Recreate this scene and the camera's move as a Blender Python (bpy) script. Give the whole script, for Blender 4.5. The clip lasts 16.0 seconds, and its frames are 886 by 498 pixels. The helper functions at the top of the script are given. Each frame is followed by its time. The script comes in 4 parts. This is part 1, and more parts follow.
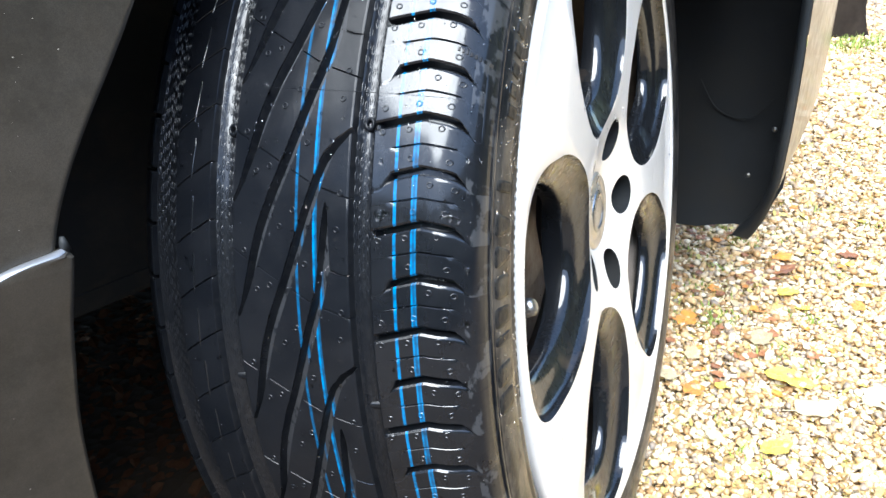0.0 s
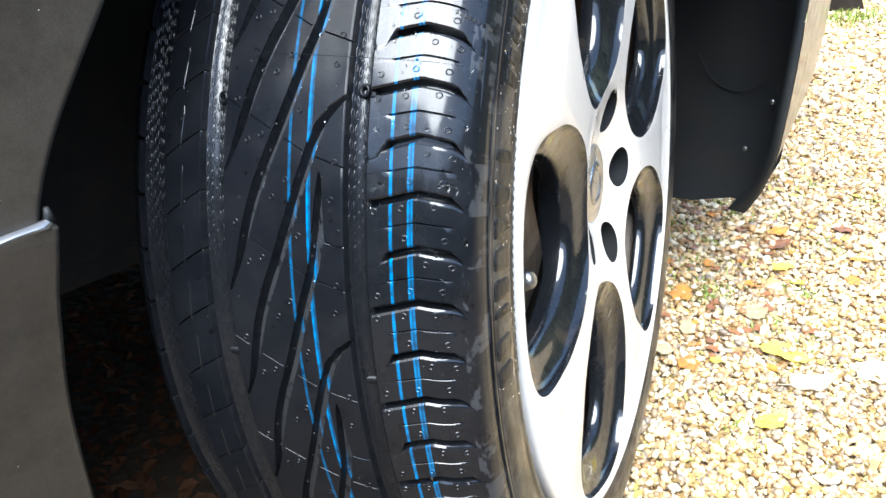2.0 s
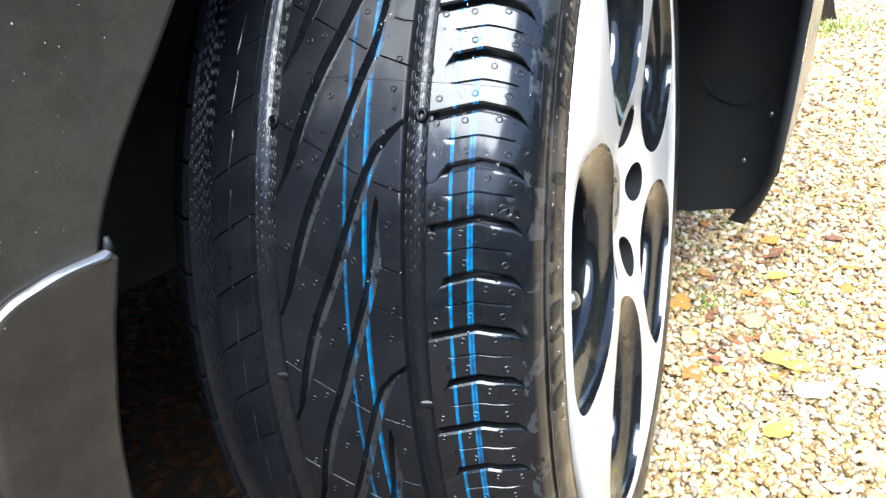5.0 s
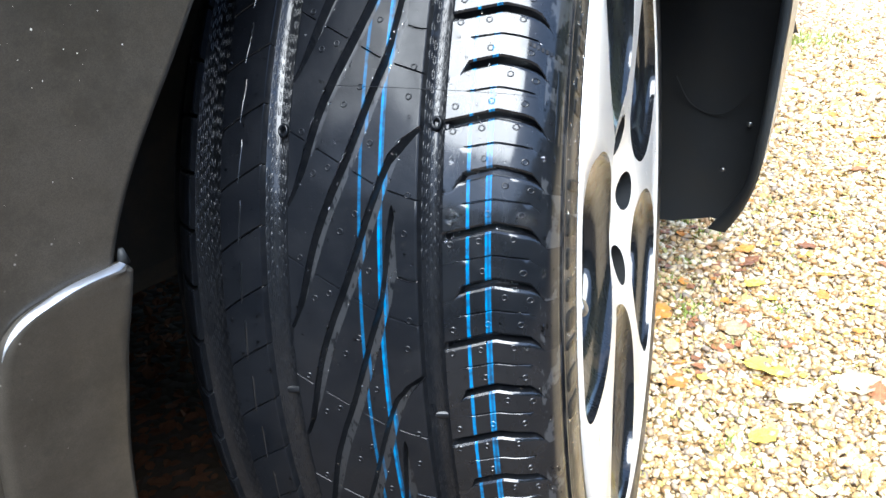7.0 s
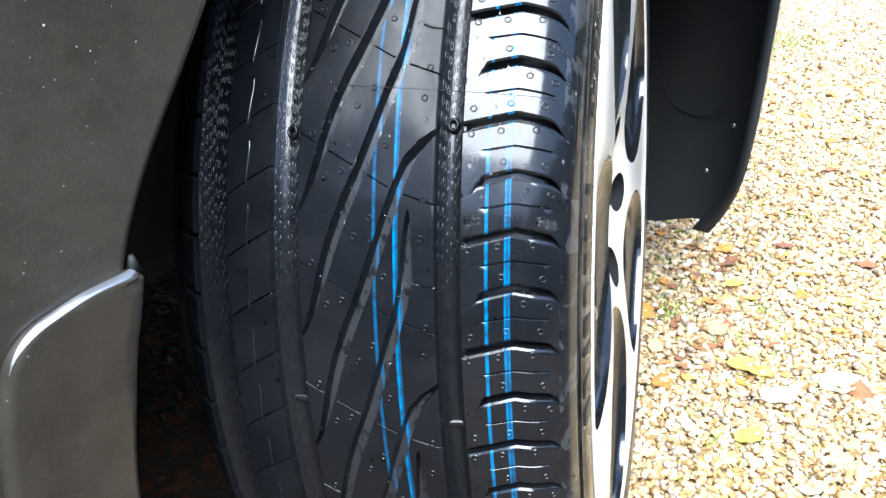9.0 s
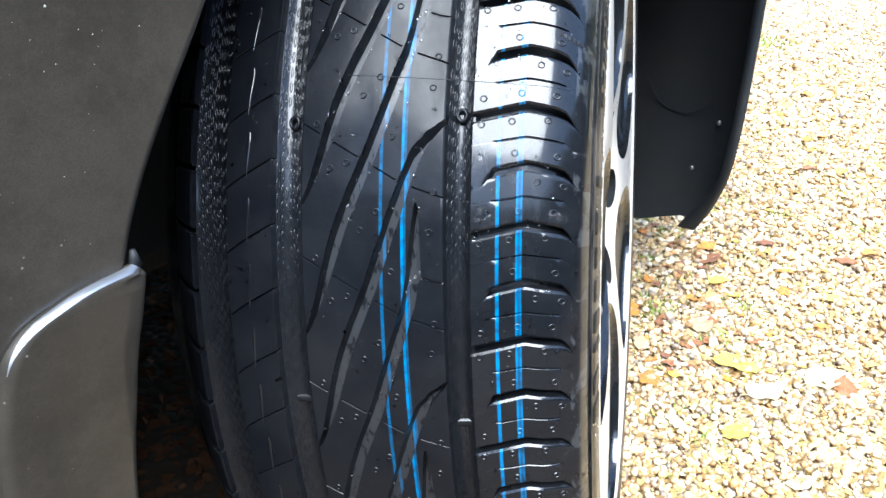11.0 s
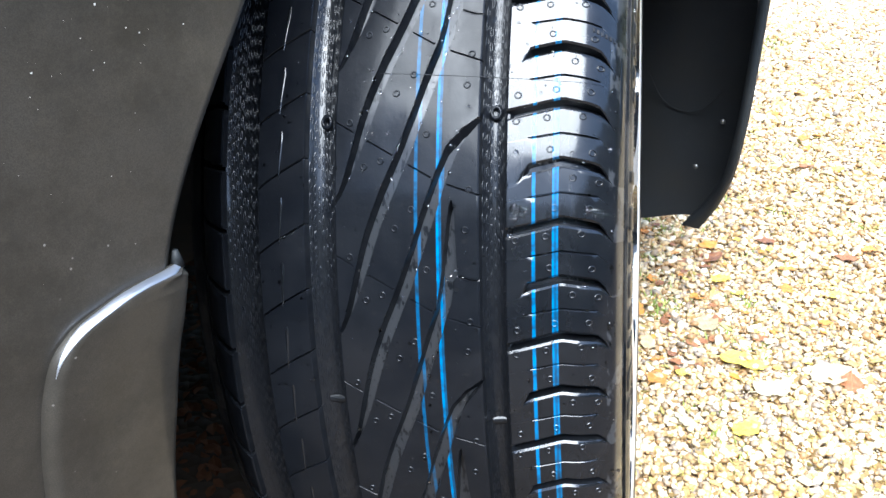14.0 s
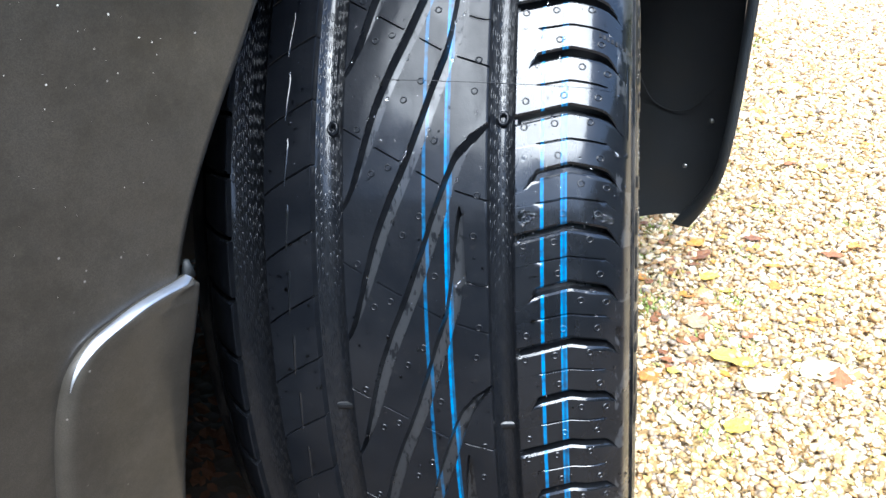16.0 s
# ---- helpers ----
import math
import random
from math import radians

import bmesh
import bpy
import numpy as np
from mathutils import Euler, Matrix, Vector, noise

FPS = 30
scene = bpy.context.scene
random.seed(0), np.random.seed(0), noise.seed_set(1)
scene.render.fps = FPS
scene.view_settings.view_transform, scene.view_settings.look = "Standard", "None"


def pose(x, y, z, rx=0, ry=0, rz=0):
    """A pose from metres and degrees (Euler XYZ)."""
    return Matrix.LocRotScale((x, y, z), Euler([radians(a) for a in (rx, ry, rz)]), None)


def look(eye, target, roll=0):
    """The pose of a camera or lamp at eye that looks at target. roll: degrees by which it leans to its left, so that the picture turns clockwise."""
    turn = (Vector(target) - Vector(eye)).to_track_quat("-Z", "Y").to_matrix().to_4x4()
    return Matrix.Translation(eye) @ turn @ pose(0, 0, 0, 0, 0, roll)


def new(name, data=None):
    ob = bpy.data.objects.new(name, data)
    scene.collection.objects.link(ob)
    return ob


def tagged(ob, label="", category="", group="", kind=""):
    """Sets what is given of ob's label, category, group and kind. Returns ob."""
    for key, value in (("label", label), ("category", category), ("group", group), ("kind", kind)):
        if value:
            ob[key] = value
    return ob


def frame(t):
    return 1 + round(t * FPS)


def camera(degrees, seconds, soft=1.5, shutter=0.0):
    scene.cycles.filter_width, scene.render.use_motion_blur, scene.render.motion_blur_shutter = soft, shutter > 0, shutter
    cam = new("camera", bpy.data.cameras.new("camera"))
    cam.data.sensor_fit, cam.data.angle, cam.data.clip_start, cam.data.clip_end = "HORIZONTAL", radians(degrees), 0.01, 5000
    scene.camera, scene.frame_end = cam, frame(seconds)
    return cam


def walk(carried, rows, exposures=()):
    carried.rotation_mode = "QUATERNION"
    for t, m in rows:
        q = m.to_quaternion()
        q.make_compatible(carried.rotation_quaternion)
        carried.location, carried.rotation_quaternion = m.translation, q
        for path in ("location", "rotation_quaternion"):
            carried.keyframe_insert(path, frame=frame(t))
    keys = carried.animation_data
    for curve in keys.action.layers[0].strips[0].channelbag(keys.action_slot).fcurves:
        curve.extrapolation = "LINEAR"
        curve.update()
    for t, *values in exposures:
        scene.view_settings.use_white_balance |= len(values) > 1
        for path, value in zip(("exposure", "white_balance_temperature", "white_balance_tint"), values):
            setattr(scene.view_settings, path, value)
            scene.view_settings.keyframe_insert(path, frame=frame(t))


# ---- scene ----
cam = camera(58.6, 16.0)
METRES, EYE, TILT, LEAN, TURN = 0.1464, 0.566, -25.82, 2.69, 0.0
ROWS = [
    (0.0, 0.0, 0.0, 0.0, -0.0, 0.0, 0.0),
    (0.5, 0.0031, 0.0283, -0.0137, -0.39, -0.28, 0.02),
    (1.0, 0.0115, 0.0376, -0.0194, -0.64, -0.68, 0.04),
    (1.5, -0.0007, 0.0537, -0.0215, -0.63, -1.17, 0.06),
    (2.0, -0.0163, 0.0649, -0.0181, -0.57, -1.68, 0.09),
    (2.5, -0.0457, 0.0723, -0.0194, -0.62, -2.16, 0.08),
    (3.0, -0.1019, 0.0827, -0.0072, -0.76, -2.5, 0.03),
    (3.5, -0.1448, 0.067, 0.0045, -0.86, -2.66, 0.11),
    (4.0, -0.1932, 0.0605, -0.0007, -1.04, -2.43, 0.2),
    (4.5, -0.2275, 0.0657, 0.0144, -1.45, -2.03, 0.39),
    (5.0, -0.2698, 0.0827, 0.0309, -2.58, -1.11, 0.71),
    (7.5, -0.4543, 0.1172, 0.0197, -5.35, -0.18, 1.34),
    (8.0, -0.4932, 0.1296, 0.0267, -5.71, -0.3, 1.28),
    (8.5, -0.5252, 0.1509, 0.0338, -6.23, -0.36, 1.26),
    (9.0, -0.5506, 0.1803, 0.0444, -7.34, -0.4, 1.34),
    (11.5, -0.6639, 0.257, 0.0248, -9.29, -0.4, 1.67),
    (12.0, -0.6863, 0.2565, 0.0272, -9.31, -0.28, 1.82),
    (12.5, -0.7035, 0.2632, 0.0236, -9.42, -0.15, 1.98),
    (13.0, -0.7261, 0.2676, 0.021, -9.59, -0.06, 2.12),
    (13.5, -0.7437, 0.2755, 0.0136, -9.74, -0.05, 2.22),
    (14.0, -0.7641, 0.2773, 0.0149, -9.89, -0.15, 2.35),
    (14.5, -0.7962, 0.2815, 0.0193, -10.03, -0.2, 2.42),
    (15.0, -0.8219, 0.2928, 0.0268, -10.25, -0.23, 2.52),
    (15.5, -0.8255, 0.2913, 0.0391, -10.61, -0.28, 2.67),
    (16.0, -0.8318, 0.2926, 0.0415, -11.12, -0.36, 2.82),
]
EXPOSURE, KELVIN, TINT = 1.16, 5900, 5
walk(cam, [(t, pose(0, 0, EYE, TILT, LEAN, TURN) @ pose(METRES * x, METRES * y, METRES * z, 90 + pitch, roll, yaw)) for t, x, y, z, yaw, pitch, roll in ROWS],
     [(0.0, EXPOSURE, KELVIN, TINT), (5.0, EXPOSURE, KELVIN - 20, TINT), (12.0, EXPOSURE + 0.02, KELVIN - 170, TINT), (16.0, EXPOSURE + 0.02, KELVIN - 200, TINT)])

# ---------------------------------------------------------------- world and sun
SUN_ELEVATION, SUN_AZIMUTH = radians(60), radians(188)
world = bpy.data.worlds.new("overcast_sky")
world.use_nodes = True
scene.world = world
wn = world.node_tree.nodes
sky = wn.new("ShaderNodeTexSky")
sky.sky_type, sky.sun_disc = "NISHITA", False
sky.sun_elevation, sky.sun_rotation = SUN_ELEVATION, SUN_AZIMUTH
sky.air_density, sky.dust_density, sky.ozone_density = 1.0, 1.5, 2.0
wn["Background"].inputs[1].default_value = 0.21
world.node_tree.links.new(sky.outputs[0], wn["Background"].inputs[0])
sun_data = bpy.data.lights.new("sun", "SUN")
sun_data.energy, sun_data.angle, sun_data.color = 5.0, radians(54), (1.0, 0.975, 0.94)
sun = new("sun", sun_data)
sun_way = Vector((math.sin(SUN_AZIMUTH) * math.cos(SUN_ELEVATION), math.cos(SUN_AZIMUTH) * math.cos(SUN_ELEVATION), math.sin(SUN_ELEVATION)))
sun.matrix_basis = look(sun_way * 20, (0, 0, 0))


# ---------------------------------------------------------------- materials
class Nodes:
    """A short way to write node trees."""

    def __init__(self, name):
        self.mat = bpy.data.materials.new(name)
        self.mat.use_nodes = True
        self.tree = self.mat.node_tree
        self.bsdf = self.tree.nodes["Principled BSDF"]

    def add(self, kind, **sockets):
        node = self.tree.nodes.new("ShaderNode" + kind)
        for key, value in sockets.items():
            self.put(node.inputs[key.replace("_", " ")], value)
        return node

    def put(self, socket, value):
        if isinstance(value, bpy.types.NodeSocket):
            self.tree.links.new(value, socket)
        else:
            socket.default_value = value

    def set(self, **sockets):
        for key, value in sockets.items():
            self.put(self.bsdf.inputs[key.replace("_", " ")], value)

    def noise(self, scale, detail=4.0, rough=0.55, vector=None, distortion=0.0):
        node = self.add("TexNoise", Scale=scale, Detail=detail, Roughness=rough, Distortion=distortion)
        self.put(node.inputs["Vector"], vector if vector else self.coords())
        return node.outputs["Fac"]

    def coords(self, kind="Object"):
        return self.add("TexCoord").outputs[kind]

    def math(self, op, a, b=0.0, c=0.0, clamp=False):
        node = self.add("Math")
        node.operation, node.use_clamp = op, clamp
        for socket, value in zip(node.inputs, (a, b, c)):
            self.put(socket, value)
        return node.outputs[0]

    def ramp(self, fac, stops, mode="LINEAR"):
        node = self.add("ValToRGB")
        node.color_ramp.interpolation = mode
        els = node.color_ramp.elements
        while len(els) < len(stops):
            els.new(0.5)
        for el, (pos, col) in zip(els, stops):
            el.position = pos
            el.color = (*col, 1) if len(col) == 3 else col
        self.put(node.inputs[0], fac)
        return node.outputs[0]

    def mix(self, fac, a, b):
        node = self.add("Mix")
        node.data_type = "RGBA"
        self.put(node.inputs[0], fac)
        for socket, value in ((node.inputs[6], a), (node.inputs[7], b)):
            self.put(socket, (*value, 1) if isinstance(value, tuple) and len(value) == 3 else value)
        return node.outputs[2]

    def range(self, value, a, b, c, d):
        node = self.add("MapRange")
        for socket, v in zip(node.inputs, (value, a, b, c, d)):
            self.put(socket, v)
        return node.outputs[0]

    def bump(self, height, strength=0.3, distance=0.001, normal=None):
        node = self.add("Bump", Strength=strength, Distance=distance, Height=height)
        if normal:
            self.put(node.inputs["Normal"], normal)
        return node.outputs[0]


def grey(v):
    return (v, v, v)


def rubber(name, stripes, dust=0.3, wet=(0.15, 0.9), film=None, run=0.35, blot=(150, 0.42, 0.50), soak=(0.42, 0.62), gloss=0.20, ior=1.6):
    """Black tyre rubber, wet in patches; with painted blue lines where stripes are given (place across the tread, width)."""
    n = Nodes(name)
    plain_uv = n.coords("UV")
    shift = n.add("CombineXYZ", Y=n.math("MULTIPLY", n.add("ObjectInfo").outputs["Random"], 37.0))
    moved = n.add("VectorMath")
    n.put(moved.inputs[0], plain_uv)
    n.put(moved.inputs[1], shift.outputs[0])
    uv = moved.outputs[0]
    grain = n.noise(900, 3, vector=uv)
    stretch = n.add("VectorMath")
    stretch.operation = "MULTIPLY"
    n.put(stretch.inputs[0], uv)
    stretch.inputs[1].default_value = (1.0, 0.35, 1.0)
    patch = n.noise(38, 5, 0.6, vector=uv, distortion=0.6)
    fine = n.noise(240, 4, vector=uv)
    base = n.mix(n.range(patch, 0.35, 0.7, 0, 1), (0.0052, 0.0062, 0.0084), (0.0090, 0.0100, 0.0124))
    base = n.mix(n.range(fine, 0.62, 0.8, 0, dust), base, (0.035, 0.032, 0.028))
    if film:
        base = n.mix(n.range(n.noise(blot[0], 4, 0.6, vector=stretch.outputs[0]), blot[1], blot[2], 0.0, 1.0), base, film)
    if stripes:
        across = n.add("SeparateXYZ", Vector=plain_uv).outputs[0]
        worn = n.noise(130, 4, 0.7, vector=uv)
        total = None
        for place, width, strength in stripes:
            off = n.math("ABSOLUTE", n.math("SUBTRACT", across, place))
            line = n.range(off, width * 0.42, width * 0.58, strength, 0.0)
            total = line if total is None else n.math("MAXIMUM", total, line)
        total = n.math("MULTIPLY", total, n.range(worn, 0.32, 0.58, 0.2, 1.0))
        base = n.mix(total, base, (0.005, 0.17, 0.40))
    streak = n.noise(120, 6, 0.7, vector=stretch.outputs[0], distortion=0.8)
    n.set(Base_Color=base, Roughness=n.range(patch, 0.3, 0.7, 0.30, 0.48), Specular_IOR_Level=0.10,
          Coat_Weight=n.math("MULTIPLY", n.range(n.noise(21, 4, vector=uv), *soak, *wet), n.range(streak, 0.34, 0.6, run, 1.0)), Coat_IOR=ior, Coat_Roughness=n.range(streak, 0.3, 0.7, 0.05 if gloss < 0.25 else 0.15, gloss),
          Normal=n.bump(n.math("ADD", n.math("MULTIPLY", grain, 0.35), n.math("ADD", fine, n.math("MULTIPLY", streak, 0.8))), 0.25, 0.0006))
    return n.mat


def car_paint():
    """Dark grey metallic paint, filmed with road dirt."""
    n = Nodes("grey_metallic_paint")
    flake = n.noise(2600, 2)
    film = n.noise(7, 6, 0.65)
    rain = n.noise(60, 4, 0.6)
    speck = n.add("TexVoronoi", Scale=120.0)
    n.put(speck.inputs["Vector"], n.coords())
    spot = n.math("MULTIPLY", n.range(speck.outputs["Distance"], 0.03, 0.06, 1, 0), n.range(n.noise(11, 4), 0.50, 0.56, 0, 1))
    base = n.mix(n.range(flake, 0.3, 0.7, 0, 1), (0.043, 0.039, 0.032), (0.078, 0.071, 0.059))
    mott = n.noise(34, 7, 0.75)
    base = n.mix(n.range(film, 0.35, 0.75, 0.05, 0.55), base, (0.060, 0.049, 0.039))
    base = n.mix(n.range(mott, 0.42, 0.66, 0, 0.65), base, (0.026, 0.024, 0.019))
    base = n.mix(n.range(n.noise(150, 5, 0.75), 0.56, 0.74, 0, 0.6), base, (0.078, 0.069, 0.053))
    base = n.mix(n.math("MULTIPLY", spot, 0.6), base, (0.5, 0.48, 0.44))
    n.set(Base_Color=base, Metallic=0.3, Roughness=n.range(rain, 0.3, 0.7, 0.32, 0.5), Coat_Weight=0.5, Coat_Roughness=n.range(film, 0.3, 0.7, 0.05, 0.16),
          Normal=n.bump(rain, 0.05, 0.0008))
    return n.mat


def black_plastic(name, level=0.016, rough=0.6):
    n = Nodes(name)
    dirt = n.noise(11, 6, 0.65)
    fine = n.noise(420, 3)
    base = n.mix(n.range(dirt, 0.45, 0.8, 0, 0.6), (level * 0.85, level, level * 1.15), (level * 2.4, level * 2.2, level * 1.8))
    n.set(Base_Color=base, Roughness=n.range(dirt, 0.3, 0.7, rough - 0.12, rough + 0.15), Specular_IOR_Level=0.25, Normal=n.bump(fine, 0.25, 0.0005))
    return n.mat


def cut_alloy():
    """Bright machined and lacquered alloy."""
    n = Nodes("diamond_cut_alloy")
    sep = n.add("SeparateXYZ", Vector=n.coords())
    rad = n.math("SQRT", n.math("ADD", n.math("MULTIPLY", sep.outputs[1], sep.outputs[1]), n.math("MULTIPLY", sep.outputs[2], sep.outputs[2])))
    turn = n.math("SINE", n.math("MULTIPLY", rad, 5200.0))
    film = n.noise(22, 5, 0.65)
    fine = n.noise(300, 4)
    base = n.mix(n.range(film, 0.4, 0.75, 0, 0.5), (0.93, 0.93, 0.93), (0.84, 0.83, 0.80))
    base = n.mix(n.range(fine, 0.66, 0.78, 0, 0.3), base, (0.40, 0.34, 0.26))
    n.set(Base_Color=base, Metallic=0.38, Roughness=n.range(film, 0.3, 0.7, 0.26, 0.42), Coat_Weight=0.5, Coat_Roughness=0.08,
          Normal=n.bump(n.math("ADD", turn, n.math("MULTIPLY", fine, 2.0)), 0.05, 0.0003))
    return n.mat


def gloss_black():
    """Wet gloss black paint with brake dust that lies in patches."""
    n = Nodes("gloss_black_paint")
    dust = n.noise(20, 6, 0.7)
    base = n.mix(n.range(dust, 0.57, 0.78, 0, 0.6), (0.008, 0.009, 0.011), (0.10, 0.07, 0.043))
    n.set(Base_Color=base, Roughness=n.range(dust, 0.45, 0.7, 0.30, 0.45), Specular_IOR_Level=0.12, Coat_Weight=1.0, Coat_IOR=1.62, Coat_Roughness=n.range(dust, 0.45, 0.65, 0.03, 0.14), Normal=n.bump(n.math("ADD", n.noise(90, 4), n.math("MULTIPLY", n.noise(11, 3), 5.0)), 0.30, 0.0022))
    return n.mat


def worn_metal(name, a, b, rough, metallic=0.7):
    n = Nodes(name)
    f = n.noise(30, 6, 0.7)
    n.set(Base_Color=n.mix(n.range(f, 0.35, 0.7, 0, 1), a, b), Metallic=metallic, Roughness=n.range(f, 0.3, 0.7, rough - 0.1, rough + 0.15), Normal=n.bump(n.noise(240, 4), 0.15, 0.0006))
    return n.mat


def pebble_material():
    n = Nodes("washed_gravel")
    pick = n.add("NewGeometry").outputs["Random Per Island"]
    tint = n.ramp(pick, [(0.0, (0.76, 0.63, 0.42)), (0.13, (0.50, 0.31, 0.14)), (0.25, (0.82, 0.73, 0.55)), (0.38, (0.34, 0.27, 0.20)), (0.48, (0.68, 0.49, 0.26)),
                         (0.60, (0.85, 0.77, 0.61)), (0.72, (0.31, 0.18, 0.08)), (0.80, (0.60, 0.41, 0.21)), (0.90, (0.23, 0.21, 0.19)), (0.95, (0.74, 0.60, 0.39))], "CONSTANT")
    vein = n.noise(140, 5, 0.65)
    base = n.mix(n.range(vein, 0.35, 0.7, 0.05, 0.55), tint, (0.42, 0.26, 0.11))
    n.set(Base_Color=base, Roughness=n.range(n.noise(40, 3), 0.3, 0.7, 0.3, 0.6), Normal=n.bump(vein, 0.3, 0.001))
    return n.mat


def soil_material():
    """The fine stuff between the stones, and the gravel further off; darkened by place below the car and behind the
    camera.
    """
    n = Nodes("gravelly_ground")
    v = n.add("TexVoronoi", Scale=70.0)
    n.put(v.inputs["Vector"], n.coords())
    stone = n.ramp(n.add("SeparateColor", Color=v.outputs["Color"]).outputs[0], [(0.0, (0.36, 0.24, 0.12)), (0.35, (0.50, 0.38, 0.22)), (0.7, (0.56, 0.46, 0.32)), (1.0, (0.30, 0.23, 0.16))])
    big = n.noise(1.2, 5, 0.6)
    base = n.mix(n.range(v.outputs["Distance"], 0.25, 0.6, 0, 0.7), stone, (0.34, 0.25, 0.14))
    base = n.mix(n.range(big, 0.5, 0.75, 0, 0.5), base, (0.16, 0.14, 0.06))
    # brown earth below the car; painted dark for shade there and less bounce behind
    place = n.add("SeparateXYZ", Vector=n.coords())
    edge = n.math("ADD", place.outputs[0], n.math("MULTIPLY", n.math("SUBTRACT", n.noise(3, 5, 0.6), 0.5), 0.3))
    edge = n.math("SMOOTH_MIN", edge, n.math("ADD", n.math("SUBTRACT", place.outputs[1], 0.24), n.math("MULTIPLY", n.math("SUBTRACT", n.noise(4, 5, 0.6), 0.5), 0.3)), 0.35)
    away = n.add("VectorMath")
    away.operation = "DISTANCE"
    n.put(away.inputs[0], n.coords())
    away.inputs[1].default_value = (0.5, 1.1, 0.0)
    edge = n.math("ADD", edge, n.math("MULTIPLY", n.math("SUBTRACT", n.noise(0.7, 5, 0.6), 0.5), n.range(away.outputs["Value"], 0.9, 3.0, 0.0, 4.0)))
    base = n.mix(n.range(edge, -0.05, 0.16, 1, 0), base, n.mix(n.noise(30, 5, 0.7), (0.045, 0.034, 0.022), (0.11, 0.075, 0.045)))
    n.set(Base_Color=base, Roughness=0.85, Normal=n.bump(v.outputs["Distance"], 0.8, -0.006))
    return n.mat


def leaf_material(name, a, b, vein_tint):
    n = Nodes(name)
    uv = n.coords("UV")
    f = n.noise(5, 6, 0.7, vector=uv)
    rnd = n.add("ObjectInfo").outputs["Random"]
    base = n.mix(n.range(n.math("ADD", f, n.math("MULTIPLY", n.math("SUBTRACT", rnd, 0.5), 0.3)), 0.35, 0.7, 0, 1), a, b)
    sep = n.add("SeparateXYZ", Vector=uv)
    mid = n.math("ABSOLUTE", n.math("SUBTRACT", sep.outputs[1], 0.5))
    wave = n.math("SINE", n.math("MULTIPLY", n.math("SUBTRACT", sep.outputs[0], n.math("MULTIPLY", mid, 0.8)), 55.0))
    vein = n.math("MAXIMUM", n.range(mid, 0.008, 0.025, 1, 0), n.range(wave, 0.92, 1.0, 0, 0.7))
    base = n.mix(n.math("MULTIPLY", vein, 0.5), base, vein_tint)
    n.set(Base_Color=base, Roughness=n.range(f, 0.3, 0.7, 0.3, 0.55), Normal=n.bump(n.math("ADD", vein, f), 0.3, 0.001))
    return n.mat


def plain(name, colour, rough, metallic=0.0, scale=60, vary=0.35):
    n = Nodes(name)
    f = n.noise(scale, 5, 0.6)
    n.set(Base_Color=n.mix(n.range(f, 0.3, 0.7, 0, vary), colour, tuple(c * 0.5 for c in colour)), Roughness=rough, Metallic=metallic, Normal=n.bump(f, 0.2, 0.001))
    return n.mat


def water():
    n = Nodes("water")
    n.set(Base_Color=(1, 1, 1, 1), Roughness=0.02, IOR=1.33, Transmission_Weight=1.0)
    return n.mat


BLUE = [(-0.0368, 0.0014, 0.95), (-0.0291, 0.0008, 0.9), (-0.0274, 0.0007, 0.8), (-0.0282, 0.0018, 0.45), (-0.0842, 0.0014, 0.42), (-0.0753, 0.0011, 0.9), (-0.0743, 0.0012, 0.35)]
M_TREAD = rubber("wet_tread_rubber", BLUE, 0.3, (0.22, 0.50), None, 0.55, soak=(0.45, 0.65))
M_BLOCK = rubber("soaked_block_rubber", BLUE, 0.2, (0.85, 1.0), None, 0.75)
M_LIP = rubber("wet_edge_rubber", BLUE, 0.2, (0.8, 1.0), None, 0.55, gloss=0.14, ior=1.8)
M_SPECK = plain("dried_splash", (0.62, 0.60, 0.54), 0.7, 0, 400, 0.4)
# pale film colour paints in the sky sheen of the wet floor
M_FLOOR = rubber("wet_groove_floor", BLUE, 0.5, (0.4, 0.9), (0.030, 0.032, 0.036), 0.4, (420, 0.40, 0.46))
M_GROOVE = rubber("groove_rubber", [], 0.3, (0.5, 1.0), (0.010, 0.011, 0.013), 0.5, (520, 0.46, 0.54))
M_SCALE = rubber("wet_scale_rubber", [], 0.3, (1.0, 1.0), None, 0.6, gloss=0.34, ior=1.5)
M_MARK = rubber("rough_mark_rubber", [], 0.8, (0.1, 0.6), (0.022, 0.021, 0.019), 0.2, (700, 0.44, 0.52), gloss=0.30)
# grey blotches painted for a water film that mirrors the sky
M_SHEEN_FILM = rubber("filmed_shoulder_rubber", [], 0.3, (0.7, 1.0), (0.038, 0.040, 0.044), 0.6, (130, 0.525, 0.565))
# its pale film is dried dirt and painted wet sheen in one colour
M_WALL = rubber("sidewall_rubber", [], 0.9, (0.3, 0.85), (0.044, 0.041, 0.038), 0.35, (75, 0.44, 0.56))
M_PAINT, M_LINER, M_EDGE = car_paint(), black_plastic("liner_plastic", 0.0095, 0.85), black_plastic("edge_plastic", 0.02, 0.5)
# paler than the liner plastic, to lift the dark inside the arch
M_UNDER = black_plastic("dusty_underbody", 0.07, 0.8)
M_CUT, M_BLACK = cut_alloy(), gloss_black()
M_BARREL = worn_metal("brake_dusted_barrel", (0.09, 0.066, 0.046), (0.04, 0.031, 0.024), 0.5, 0.15)
M_DISC = worn_metal("brake_steel", (0.35, 0.34, 0.33), (0.18, 0.13, 0.09), 0.35, 0.9)
